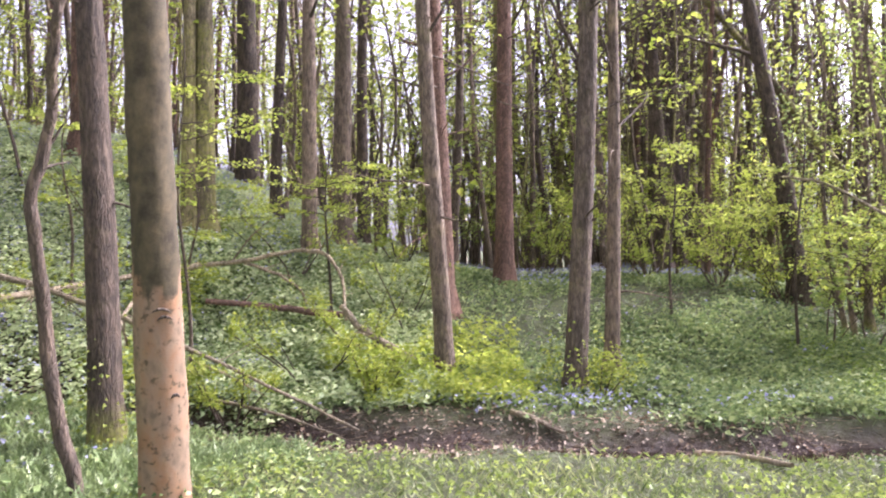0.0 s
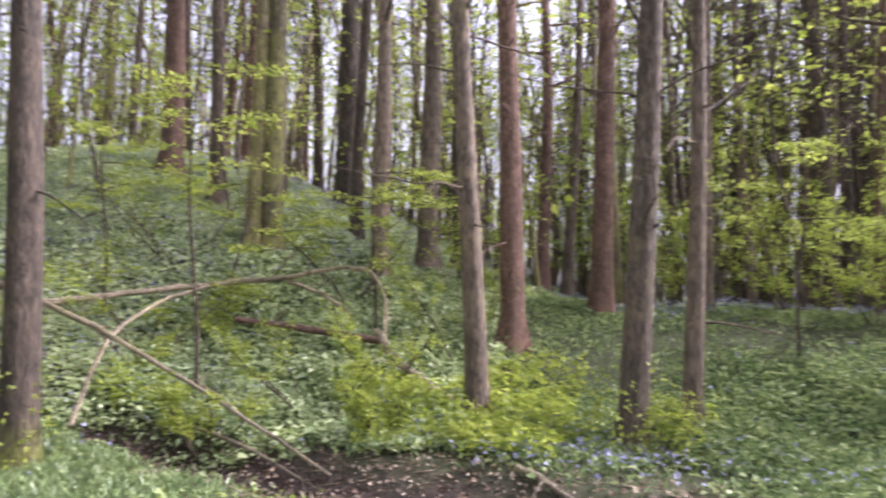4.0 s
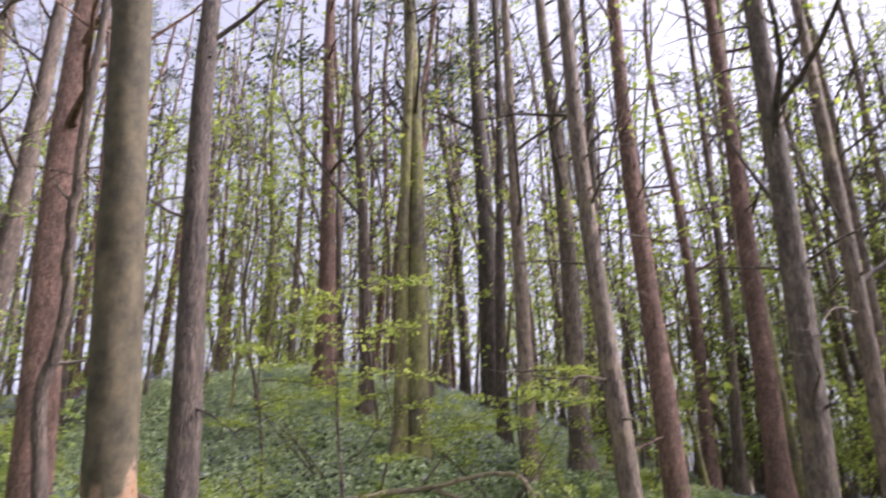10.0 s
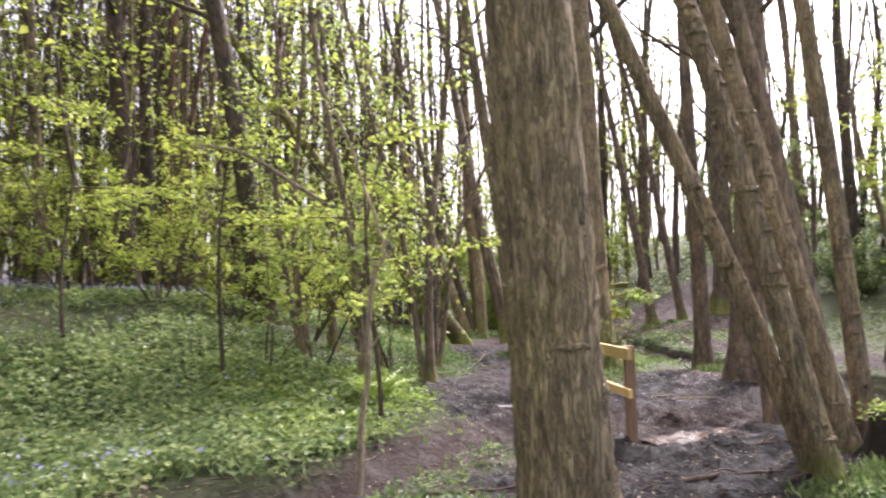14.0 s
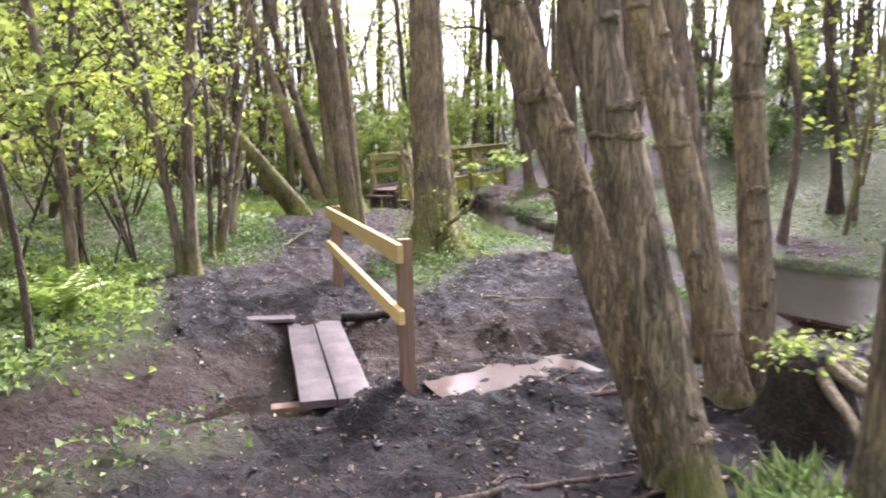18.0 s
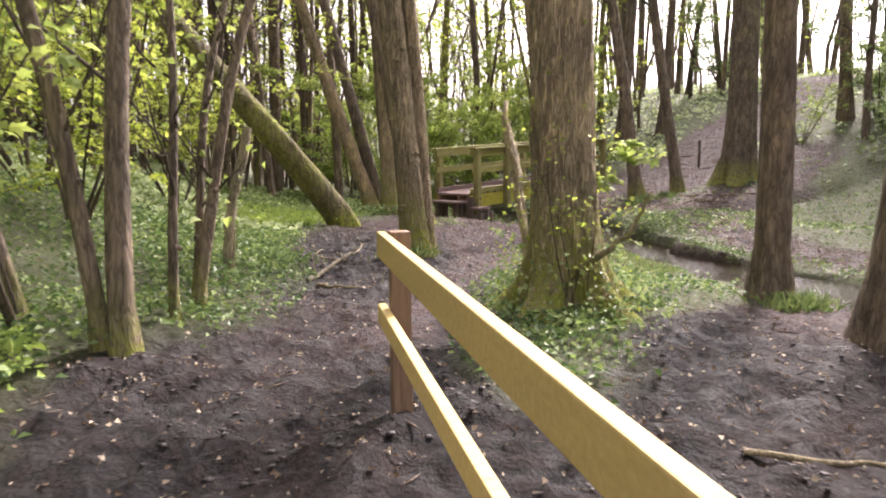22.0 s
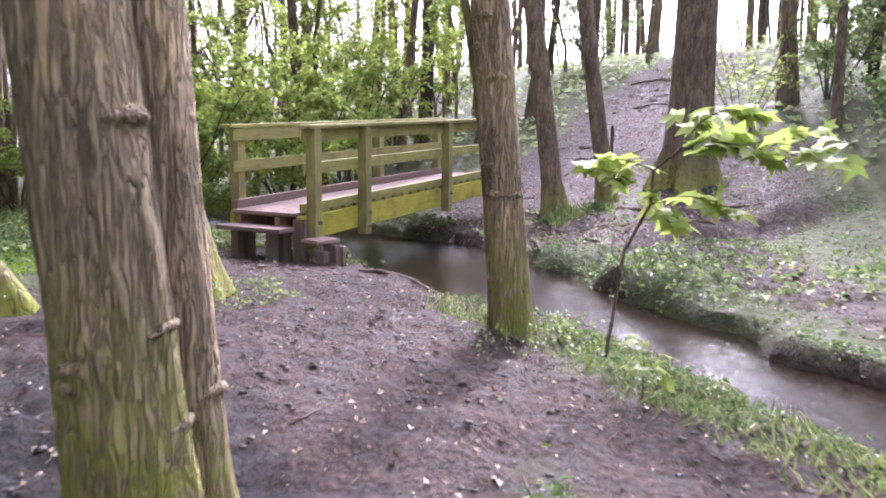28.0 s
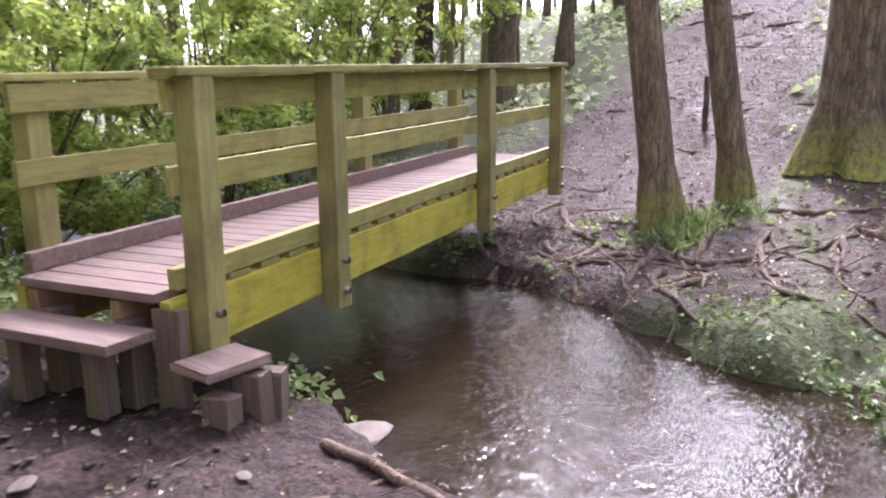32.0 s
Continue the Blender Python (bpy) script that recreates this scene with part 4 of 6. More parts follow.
def far_model(n):
    """A light tree for the distance: stem, limbs, twigs and large tufts of leaf."""
    rng = np.random.default_rng(400 + n)
    slim = n % 2
    h = rng.uniform(7, 12) if slim else rng.uniform(14, 18)
    r = rng.uniform(0.04, 0.075) if slim else rng.uniform(0.10, 0.18)
    line = trunk_line(rng, h, rng.normal(0, 0.05, 2), 8, 1.0 if slim else 0.5)
    stem, limbs, tips = Tubes().add(line, r * np.linspace(1.05, 0.25, 8), 4), Tubes(), []
    for k in range(12):
        f = rng.uniform(0.12 if slim else 0.25, 0.98) * 7
        p = line[int(f)] + (line[int(f) + 1] - line[int(f)]) * (f % 1)
        d = rand_dirs(rng, 1, 0.1)[0]
        b = bent(rng, p, d + [0, 0, 0.7], h * rng.uniform(0.1, 0.22), 4, 0.16)
        limbs.add(b, np.linspace(0.3 * r, 0.06 * r, 5), 3)
        tips += list(b[2:])
        for _ in range(2):
            tw = bent(rng, b[rng.integers(1, 5)], rand_dirs(rng, 1, 0.4)[0] + [0, 0, 0.3], h * rng.uniform(0.05, 0.11), 2, 0.2)
            limbs.add(tw, np.array([0.14, 0.09, 0.04]) * r, 3)
            tips += list(tw[1:])
    tips = np.array(tips)
    m = 150 if slim else 210
    p = tips[rng.integers(0, len(tips), m)] + rng.normal(0, 0.22, (m, 3)) * [1, 1, 0.5]
    s = rng.uniform(0.11, 0.24, m)
    top = new("far_model")
    part("stem", stem.mesh("stem", (BARK, DARK, DARK, BARK, BARK, MOSSY)[n]), top)
    part("limbs", limbs.mesh("limbs", TWIG), top)
    part("leaves", leaf_sheet("leaves", p, rand_dirs(rng, m, 0.4), rand_dirs(rng, m, 0.5) + [0, 0, 1.2], s, s * 0.7, YOUNG), top)
    return top


def stand_model(n):
    """A tall bare-boughed tree of the stand on the skyline; every third a pine with a dark crown."""
    rng = np.random.default_rng(500 + n)
    pine = n % 3 == 2
    h, r = rng.uniform(15, 21), rng.uniform(0.07, 0.15)
    line = trunk_line(rng, h, rng.normal(0, 0.03, 2), 8, 0.6)
    stem, limbs, tips = Tubes().add(line, r * np.linspace(1.05, 0.3, 8), 5), Tubes(), []
    for k in range(18):
        f = rng.uniform(0.2, 0.98)
        p = np.array([np.interp(f * 7, np.arange(8), line[:, i]) for i in range(3)])
        d = rand_dirs(rng, 1, 0.1)[0]
        b = bent(rng, p, d + [0, 0, 0.15 if pine else 0.8], h * rng.uniform(0.08, 0.17) * (1.2 - 0.5 * f), 4, 0.15)
        limbs.add(b, np.linspace(0.26 * r, 0.08 * r, 5), 3)
        if f > (0.6 if pine else 0.15):
            tips += list(b[2:])
        for _ in range(2):
            limbs.add(bent(rng, b[rng.integers(1, 5)], rand_dirs(rng, 1, 0.4)[0] + [0, 0, 0.5], h * rng.uniform(0.04, 0.10), 2, 0.2), np.array([0.13, 0.1, 0.05]) * r, 3)
    tips = np.array(tips)
    m = 330 if pine else 55
    p = tips[rng.integers(0, len(tips), m)] + rng.normal(0, 0.35 if pine else 0.25, (m, 3)) * [1, 1, 0.5]
    q = rng.uniform(0.2, 0.42, m) if pine else rng.uniform(0.10, 0.2, m)
    top = new("stand_model")
    part("stem", stem.mesh("stem", PINE if pine else (BARK, DARK)[n % 2]), top)
    part("limbs", limbs.mesh("limbs", TWIG), top)
    part("leaves", leaf_sheet("leaves", p, rand_dirs(rng, m, 0.5), rand_dirs(rng, m, 0.6) + [0, 0, 1.2], q, q * (0.35 if pine else 0.7), NEEDLE if pine else YOUNG), top)
    return top


lean_kinds = [far_model(n) for n in range(6)]
stand_kinds = [stand_model(n) for n in range(9)]
far_wood("tall_stand", spots_in(85, (-26, 9, 21, 42), 0.7, (0.85, 1.15)), stand_kinds, "close stand of tall bare trees and dark pines")
far_wood("tall_stand", spots_in(85, (5, 24, 26, 50), 0.7, (0.85, 1.1)), [stand_kinds[k] for k in (0, 1, 3, 4, 6, 7)], "close stand of tall bare trees above the undergrowth")
far_wood("tall_stand", spots_in(60, (7, 21, 28, 42), 0.6, (0.85, 1.1)), [stand_kinds[k] for k in (0, 1, 3, 4, 6, 7)], "close stand of slim trees behind the clearing")
far_wood("tall_stand", spots_in(45, (-46, -14, -6, 24), 0.9, (0.8, 1.1)), [stand_kinds[k] for k in (0, 1, 3, 4, 6, 7)], "tall bare trees on the slope beyond the ditch")
far_wood("tall_stand", spots_in(50, (29, 52, 8, 40), 0.8, (0.7, 0.95)), [stand_kinds[k] for k in (0, 1, 3, 4, 6, 7)], "tall bare trees along the hill's skyline")
far_wood("thicket", spots_in(210, (-24, 28, 15, 44), 0.6, (0.7, 1.2)), lean_kinds[1::2], "thicket of thin young stems with fresh leaves")
far_wood("thicket", spots_in(110, (-42, -13, -12, 20), 0.8, (0.7, 1.2)), lean_kinds[1::2], "thicket of thin young stems west of the ditch")
far_wood("distant_wood", spots_in(150, (-55, 24, 20, 75), 1.2, (0.9, 1.3)), lean_kinds, "distant bare and leafing trees of the wood")
far_wood("distant_wood", spots_in(90, (-60, -14, -30, 24), 1.4, (0.9, 1.3)), lean_kinds, "distant leafing trees beyond the ditch")
far_wood("distant_wood", spots_in(110, (24, 58, -15, 50), 1.3, (0.8, 1.2)), lean_kinds, "leafing trees on the far hill")
far_wood("thicket", spots_in(70, (13, 36, 29.5, 46), 0.7, (0.7, 1.1)), lean_kinds[1::2], "thicket of leafing stems beyond the bridge")
far_wood("thicket", spots_in(110, (-2, 22, 27, 44), 0.7, (0.8, 1.2)), lean_kinds[1::2], "thicket of leafing stems behind the clearing")
far_wood("thicket", spots_in(60, (19, 32, -8, 15), 0.9, (0.7, 1.1)), lean_kinds[1::2], "thicket of thin young stems across the creek")
far_wood("distant_wood", spots_in(16, (-40, 45, -60, -25), 2.0, (0.9, 1.3)), lean_kinds, "distant trees behind the near bank")
for o in lean_kinds + stand_kinds:
    for ch in list(o.children) + [o]:
        bpy.data.objects.remove(ch)
for o in kinds + hazels:
    o.location.z = ground_z(o.location.x, o.location.y)

# ---------------- small footbridge of planks with a handrail ----------------
A, B = Vector((10.26, 9.79, 0)), Vector((11.53, 13.26, 0))
yaw = math.degrees(math.atan2(-(B - A).x, (B - A).y))
span = (B - A).length
hand = thing("handrail", 10.26, 9.79, 0, "new yellow softwood handrail on two brown posts beside the plank crossing", "handrail", turn=yaw)
part("top_rail", box_mesh("top_rail", 0.045, span, 0.13, NEWWOOD), hand, "new pale yellow board", pose(0, span / 2, 0.49))
part("lower_rail", box_mesh("lower_rail", 0.045, span, 0.10, NEWWOOD), hand, "new pale yellow board", pose(0, span / 2, 0.085, 1.15))
for yy in (0.20, span - 0.16):
    part("post", box_mesh("post", 0.10, 0.10, 1.45, POSTWOOD), hand, "square brown timber post", pose(0.074, yy, -0.155))
cross = thing("plank_crossing", 9.94, 10.21, -0.64, "two wet grey-brown planks laid over the muddy ditch", "footbridge", turn=-22.6)
for k, xx in enumerate((-0.115, 0.125)):
    part("plank", box_mesh("plank", 0.25, 3.0, 0.06, PLANK, 0.008), cross, "", pose(xx * 1.1, 1.36, 0.12 - 0.006 * k, 0.9, 0, 0))
for yy in (0.25, 2.65):
    part("bearer", box_mesh("bearer", 0.9, 0.13, 0.12, POSTWOOD, 0.012), cross, "", pose(0, yy, -0.075))

# ---------------- timber footbridge ----------------
BX, BY, BYAW, SLOPE = 18.92, 23.14, 16.0, 2.6
bridge = thing("footbridge", BX, BY, 0, "timber footbridge with green algae-stained posts, rails and side beams", "footbridge", turn=BYAW)


def rise(s):
    return s * math.tan(radians(SLOPE))


WIDE, POSTS = 1.0, (0.02, 1.06, 3.33, 5.25)
for side, off in (("near", 0.0), ("far", WIDE)):
    o = -0.075 if side == "near" else 0.075
    for n, s in enumerate(POSTS if side == "near" else (0.08, 3.25, 5.2)):
        lo, hi = -0.34 + rise(s), 0.985 + rise(s)
        po = part("post", box_mesh("post", 0.125, 0.125, hi - lo, ALGAE_POST, 0.008), bridge, "", pose(s, off + o, (hi + lo) / 2))
        for zz in (0.12, 0.30):
            me = Tubes().add([(0, 0, 0), (0, -0.03 if side == "near" else 0.03, 0)], [0.024, 0.02], 8).mesh("bolt", STEEL)
            part("bolt", me, po, "", pose(0, -0.063 if side == "near" else 0.063, -(hi - lo) / 2 + zz - 0.02))
    ln = POSTS[-1] + 0.3
    part("handrail", box_mesh("handrail", ln, 0.17, 0.04, ALGAE, 0.008), bridge, "", pose(ln / 2 - 0.14, off + o * 0.8, 1.005 + rise(ln / 2 - 0.14), 0, -SLOPE, 0))
    part("top_rail", box_mesh("top_rail", ln - 0.1, 0.04, 0.14, ALGAE, 0.006), bridge, "", pose(ln / 2 - 0.14, off + o * 0.05, 0.905 + rise(ln / 2 - 0.14), 0, -SLOPE, 0))
    part("middle_rail", box_mesh("middle_rail", ln - 0.1, 0.04, 0.13, ALGAE, 0.006), bridge, "", pose(ln / 2 - 0.14, off + o * 0.05, 0.54 + rise(ln / 2 - 0.14), 0, -SLOPE, 0))
    part("side_beam", box_mesh("side_beam", ln, 0.07, 0.27, ALGAE_BEAM, 0.008), bridge, "beam bright with yellow-green algae", pose(ln / 2 - 0.14, off + (0.02 if side == "near" else -0.02), -0.12 + rise(ln / 2 - 0.14), 0, -SLOPE, 0))
    part("kerb_board", box_mesh("kerb_board", ln - 0.1, 0.06, 0.10, ALGAE if side == "near" else DECK, 0.006), bridge, "", pose(ln / 2 - 0.14, off + (0.02 if side == "near" else -0.02), 0.105 + rise(ln / 2 - 0.14), 0, -SLOPE, 0))
sp = box_mesh("spacer", 0.15, 0.05, 0.034, ALGAE, 0.004)
s = 0.1
while s < POSTS[-1]:
    for yy in (0.022, WIDE - 0.022):
        part("spacer", sp, bridge, "", pose(s, yy, 0.035 + rise(s), 0, -SLOPE, 0))
    s += 0.235
dk = box_mesh("deck_board", 0.138, WIDE - 0.11, 0.045, DECK, 0.006)
s = -0.1
while s < POSTS[-1] + 0.1:
    part("deck_board", dk, bridge, "", pose(s, WIDE / 2, 0.035 + rise(s), 0, -SLOPE, random.uniform(-0.4, 0.4)))
    s += 0.147
for yy in (0.32, 0.88):
    part("joist", box_mesh("joist", 5.3, 0.07, 0.18, POSTWOOD, 0.006), bridge, "", pose(2.5, yy, -0.09 + rise(2.5), 0, -SLOPE, 0))
stp = thing("bridge_step", BX, BY, 0, "single wooden tread step at the bridge's end", "step", turn=BYAW)
part("tread", box_mesh("tread", 0.27, 0.9, 0.05, DECK, 0.008), stp, "worn pinkish-brown tread", pose(-0.32, 0.49, -0.125))
for yy in (0.25, 0.75):
    part("leg", box_mesh("leg", 0.1, 0.1, 0.35, STEPWOOD, 0.006), stp, "", pose(-0.32, yy, -0.31))
    part("riser_block", box_mesh("riser_block", 0.12, 0.1, 0.42, STEPWOOD, 0.006), stp, "", pose(-0.12, yy, -0.30))
part("end_board", box_mesh("end_board", 0.06, 0.16, 0.5, STEPWOOD, 0.008), stp, "", pose(-0.12, 0.02, -0.27))
for k, (dx, dy, hh) in enumerate(((-0.10, -0.36, 0.24), (0.06, -0.36, 0.30), (0.17, -0.33, 0.27))):
    pl = thing("bank_pile", BX + dx, BY + dy, -0.5, "short cut timber pile beside the bridge's end", "timber pile", "bank piles", turn=BYAW + 8 * k)
    part("block", box_mesh("block", 0.10, 0.14, hh, STEPWOOD, 0.01, k, 0.006), pl, "", pose(0, 0, hh / 2 - 0.08))
slab = thing("timber_slab", BX - 0.03, BY - 0.27, -0.24, "flat worn timber slab laid on the piles", "slab", turn=BYAW - 12)
part("board", box_mesh("board", 0.34, 0.26, 0.045, DECK, 0.01, 5, 0.006), slab, "", pose(0, 0, 0.0))

# ---------------- low plants ----------------
def scatter(rng, n, box, keep):
    x0, x1, y0, y1 = box
    x, y = rng.uniform(x0, x1, n), rng.uniform(y0, y1, n)
    k = rng.random(n) < keep(x, y)
    return x[k], y[k]


def wild(x, y):
    """Where low plants grow: off the mud and out of the water."""
    return (1 - mudness(x, y)) * smooth(1.05, 1.25, away(x, y, CREEK)) * smooth(0.6, 1.3, away(x, y, STREAM) + 0.3 * ripple(x, y, 1.7, 3, 5) + 1.2 * smooth(-2, -9, x) + 0.2 * smooth(6.5, 7.6, x) * smooth(9.9, 9.2, x))


def cover(name, n, box, keep, size, mat, label, lift=0.22, seed=0, narrow=0.75, flat=0.5, tall=0.0):
    rng = np.random.default_rng(seed)
    x, y = scatter(rng, n, box, keep)
    h = (0.35 + 0.65 * rng.random(len(x))) * lift * (0.75 + 0.45 * ripple(x, y, 1.3, 3, 3))
    p = np.stack([x, y, height(x, y) + np.maximum(h, 0.015)], 1)
    s = size * rng.uniform(0.55, 1.35, len(x))
    ax = rand_dirs(rng, len(x), 0.4) + [0, 0, tall]
    up = rand_dirs(rng, len(x), flat) + [0, 0, 1.2 if tall < 0.5 else 0.2]
    me = leaf_sheet(name, p - (ax / np.linalg.norm(ax, axis=1, keepdims=True)) * (s * 0.5)[:, None] * (tall > 0.5), ax, up, s, s * narrow, mat)
    tagged(new(name, me), label, "undergrowth", kind="stuff")


near_turf = lambda x, y: 1 - smooth(-0.5, 0.5, y - 5.4 - 3.2 * smooth(-3.4, -1.8, x) + 0.5 * ripple(x, y, 1.1, 3, 20))
tuft = lambda x, y: wild(x, y) * np.clip(0.62 + 0.55 * ripple(x, y, 0.8, 3, 8), 0.05, 1)
cover("undergrowth", 100000, (-6, 8.5, 10, 20), tuft, 0.09, HERB, "low green woodland plants on the forest floor", 0.26, 1)
cover("undergrowth", 80000, (-14, 0, 11, 24), lambda x, y: wild(x, y), 0.115, HILL, "low plants on the steep slope, hazy light in their pale colour", 0.34, 37, 0.6, 0.3)
cover("undergrowth", 50000, (-20, -1, -2, 10), lambda x, y: tuft(x, y) * (0.25 + 0.75 * near_turf(x, y)), 0.085, HERB, "leafy plants on the near bank", 0.22, 38)
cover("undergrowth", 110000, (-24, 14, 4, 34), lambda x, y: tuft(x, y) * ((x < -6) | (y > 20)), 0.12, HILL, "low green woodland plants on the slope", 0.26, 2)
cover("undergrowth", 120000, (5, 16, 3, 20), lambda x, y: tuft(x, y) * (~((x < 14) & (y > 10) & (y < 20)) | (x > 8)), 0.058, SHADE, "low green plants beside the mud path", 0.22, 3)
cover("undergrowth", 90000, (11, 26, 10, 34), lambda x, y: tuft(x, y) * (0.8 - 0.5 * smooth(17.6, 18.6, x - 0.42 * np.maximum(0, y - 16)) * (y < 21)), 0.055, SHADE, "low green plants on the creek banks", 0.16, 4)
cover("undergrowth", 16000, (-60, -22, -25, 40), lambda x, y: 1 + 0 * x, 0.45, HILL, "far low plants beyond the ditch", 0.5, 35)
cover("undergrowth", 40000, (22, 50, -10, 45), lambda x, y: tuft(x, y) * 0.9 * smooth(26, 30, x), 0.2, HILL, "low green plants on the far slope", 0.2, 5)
cover("undergrowth", 9000, (-5.5, 1.5, 11.2, 15.5), lambda x, y: wild(x, y) * (ripple(x, y, 0.9, 3, 31) > 0.1), 0.11, YOUNG, "bright broad low leaves on the ditch's far side", 0.5, 51)
cover("undergrowth", 11000, (6.6, 10.0, 11.3, 15.5), tuft, 0.075, LAWN, "bright broad-leaved plants round the fern", 0.2, 52)
cover("bluebell_leaves", 90000, (-12, 12, 10, 30), lambda x, y: tuft(x, y) * smooth(8.5, 6.0, x), 0.22, BLADE, "upright bluebell leaves among the plants", 0.12, 6, 0.07, 0.5, 1.3)
cover("bluebell_leaves", 30000, (-14, -1.5, 5, 11), lambda x, y: wild(x, y) * (1 - near_turf(x, y)), 0.24, BLADE, "dark upright bluebell leaves on the shaded bank", 0.12, 42, 0.07, 0.5, 1.3)
cover("grass", 34000, (-26, 17, -14, 9), lambda x, y: wild(x, y) * (1 - 0.8 * ((x > -15) & (x < 6) & (y > -0.5))), 0.22, GRASS, "rough grass behind the near bank", 0.10, 41, 0.12, 0.5, 1.0)
cover("grass", 45000, (-16, 7, -1, 10), lambda x, y: wild(x, y) * (0.2 + 0.8 * near_turf(x, y)) * (0.5 + 0.5 * (ripple(x, y, 0.9, 3, 9) > -0.2)), 0.16, GRASS, "rough bright grass on the near bank", 0.10, 7, 0.10, 0.5, 1.0)
cover("undergrowth", 60000, (-16, 9, -1, 10), lambda x, y: tuft(x, y) * near_turf(x, y), 0.07, SYCAMORE, "bright low leaves in the bank's grass", 0.16, 8)
bells = lambda x, y: wild(x, y) * smooth(9.5, 6.5, x - 0.25 * np.maximum(0, y - 20)) * np.clip(-0.1 + 1.1 * ripple(x, y, 0.45, 3, 10) + 0.6 * smooth(15, 22, y), 0.02, 1)
cover("bluebells", 55000, (-26, -3, 7, 30), lambda x, y: wild(x, y) * smooth(7, 12, y - 0.3 * x) * np.clip(0.35 + 0.9 * ripple(x, y, 0.6, 3, 12), 0.05, 1), 0.065, BELL, "violet-blue bluebell flowers over the slope", 0.42, 36, 0.8, 1.0)
cover("bluebells", 80000, (-22, 13, 11, 34), bells, 0.07, BELL, "carpet of violet-blue bluebell flowers", 0.34, 9, 0.8, 1.0)
cover("leaf_litter", 34000, (5, 24, 3, 27), lambda x, y: 0.25 + 0.5 * mudness(x, y) * smooth(1.0, 1.3, away(x, y, CREEK)), 0.035, FLAKE, "dry fallen leaves scattered on the mud", 0.012, 10)
cover("leaf_litter", 20000, (19.5, 40, 14, 32), lambda x, y: (0.15 + 0.85 * mudness(x, y)) * smooth(1.1, 1.3, away(x, y, CREEK)), 0.05, FLAKE, "dry fallen leaves on the bare slope", 0.015, 12)
cover("leaf_litter", 16000, (-9, 5.5, 8.8, 14), lambda x, y: 0.8 * (1 - smooth(0.4, 2.2, away(x, y, STREAM))), 0.07, FLAKE, "dry fallen leaves on the ditch banks", 0.015, 11)

cover("grass", 9000, (15.8, 19.8, 16.0, 20.6), lambda x, y: (1 - smooth(1.6, 2.0, away(x, y, CREEK) + 0.25 * ripple(x, y, 1.2, 3, 33))) * smooth(0.98, 1.1, away(x, y, CREEK)) * (x - 0.42 * np.maximum(0, y - 16) < 18.2), 0.13, GRASS, "soft grass along the creek's near edge", 0.06, 53, 0.10, 0.5, 1.0)
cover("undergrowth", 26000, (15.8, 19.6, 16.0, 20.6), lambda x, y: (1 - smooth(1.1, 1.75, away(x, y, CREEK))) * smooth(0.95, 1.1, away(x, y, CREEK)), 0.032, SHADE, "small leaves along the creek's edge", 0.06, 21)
far_edge = lambda x, y: smooth(0.98, 1.08, away(x, y, CREEK) + 0.07 * ripple(x, y, 7.0, 3, 12)) * (1 - smooth(1.2, 2.1, away(x, y, CREEK))) * (x > 17.7 + 0.42 * (y - 16)) * np.clip(0.7 + 0.9 * ripple(x, y, 1.4, 3, 14), 0, 1)
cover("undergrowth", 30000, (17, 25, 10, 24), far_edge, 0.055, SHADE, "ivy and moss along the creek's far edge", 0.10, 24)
cover("undergrowth", 2600, (19.8, 23.4, 19.0, 21.0), lambda x, y: smooth(1.0, 1.15, away(x, y, CREEK)) * (1 - smooth(0.4, 1.0, away(x, y, ISLET) + 0.4 * ripple(x, y, 1.4, 3, 44))), 0.05, SHADE, "ivy over the mound between the two streams", 0.06, 54)
cover("undergrowth", 9000, (19.5, 30, 14, 24), lambda x, y: smooth(1.2, 1.5, away(x, y, CREEK)) * np.clip(-0.1 + 0.9 * ripple(x, y, 1.1, 3, 15), 0, 1), 0.09, HERB, "scattered ivy on the far bank", 0.12, 25)
cover("grass", 60000, (9, 20, 21, 36), lambda x, y: smooth(0.35, 0.8, away(x, y, PATHWAY)), 0.16, LAWN, "bright grass in the clearing", 0.06, 22, 0.12, 0.5, 1.0)
cover("undergrowth", 30000, (15, 23, 24.5, 33), lambda x, y: smooth(1.1, 1.6, away(x, y, CREEK)), 0.08, HERB, "dark low plants beyond the bridge", 0.2, 23)


def lumps(name, n, box, keep, size, mat, label, seed, long=1.0):
    """Small rough pieces lying on the ground, each of eight faces."""
    rng = np.random.default_rng(seed)
    x, y = scatter(rng, n, box, keep)
    n = len(x)
    s = size * rng.uniform(0.35, 1.3, n) ** 1.5
    o = np.array([(1, 0, 0), (-1, 0, 0), (0, 1, 0), (0, -1, 0), (0, 0, 0.6), (0, 0, -0.6)], float)
    v = o[None] * rng.uniform(0.6, 1.3, (n, 6, 1)) + rng.normal(0, 0.15, (n, 6, 3))
    v = v * [long, 1, 0.5 if long == 1 else 1]
    a = rng.uniform(0, 6.28, n)
    ca, sa = np.cos(a)[:, None], np.sin(a)[:, None]
    w = np.stack([v[..., 0] * ca - v[..., 1] * sa, v[..., 0] * sa + v[..., 1] * ca, v[..., 2]], -1) * s[:, None, None]
    w += np.stack([x, y, height(x, y) + s * 0.15], -1)[:, None]
    f = np.array([(0, 2, 4), (2, 1, 4), (1, 3, 4), (3, 0, 4), (2, 0, 5), (1, 2, 5), (3, 1, 5), (0, 3, 5)])
    tagged(new(name, mesh_of(name, w.reshape(-1, 3), (np.arange(n)[:, None, None] * 6 + f[None]).reshape(-1, 3), mat)), label, "debris", kind="stuff")


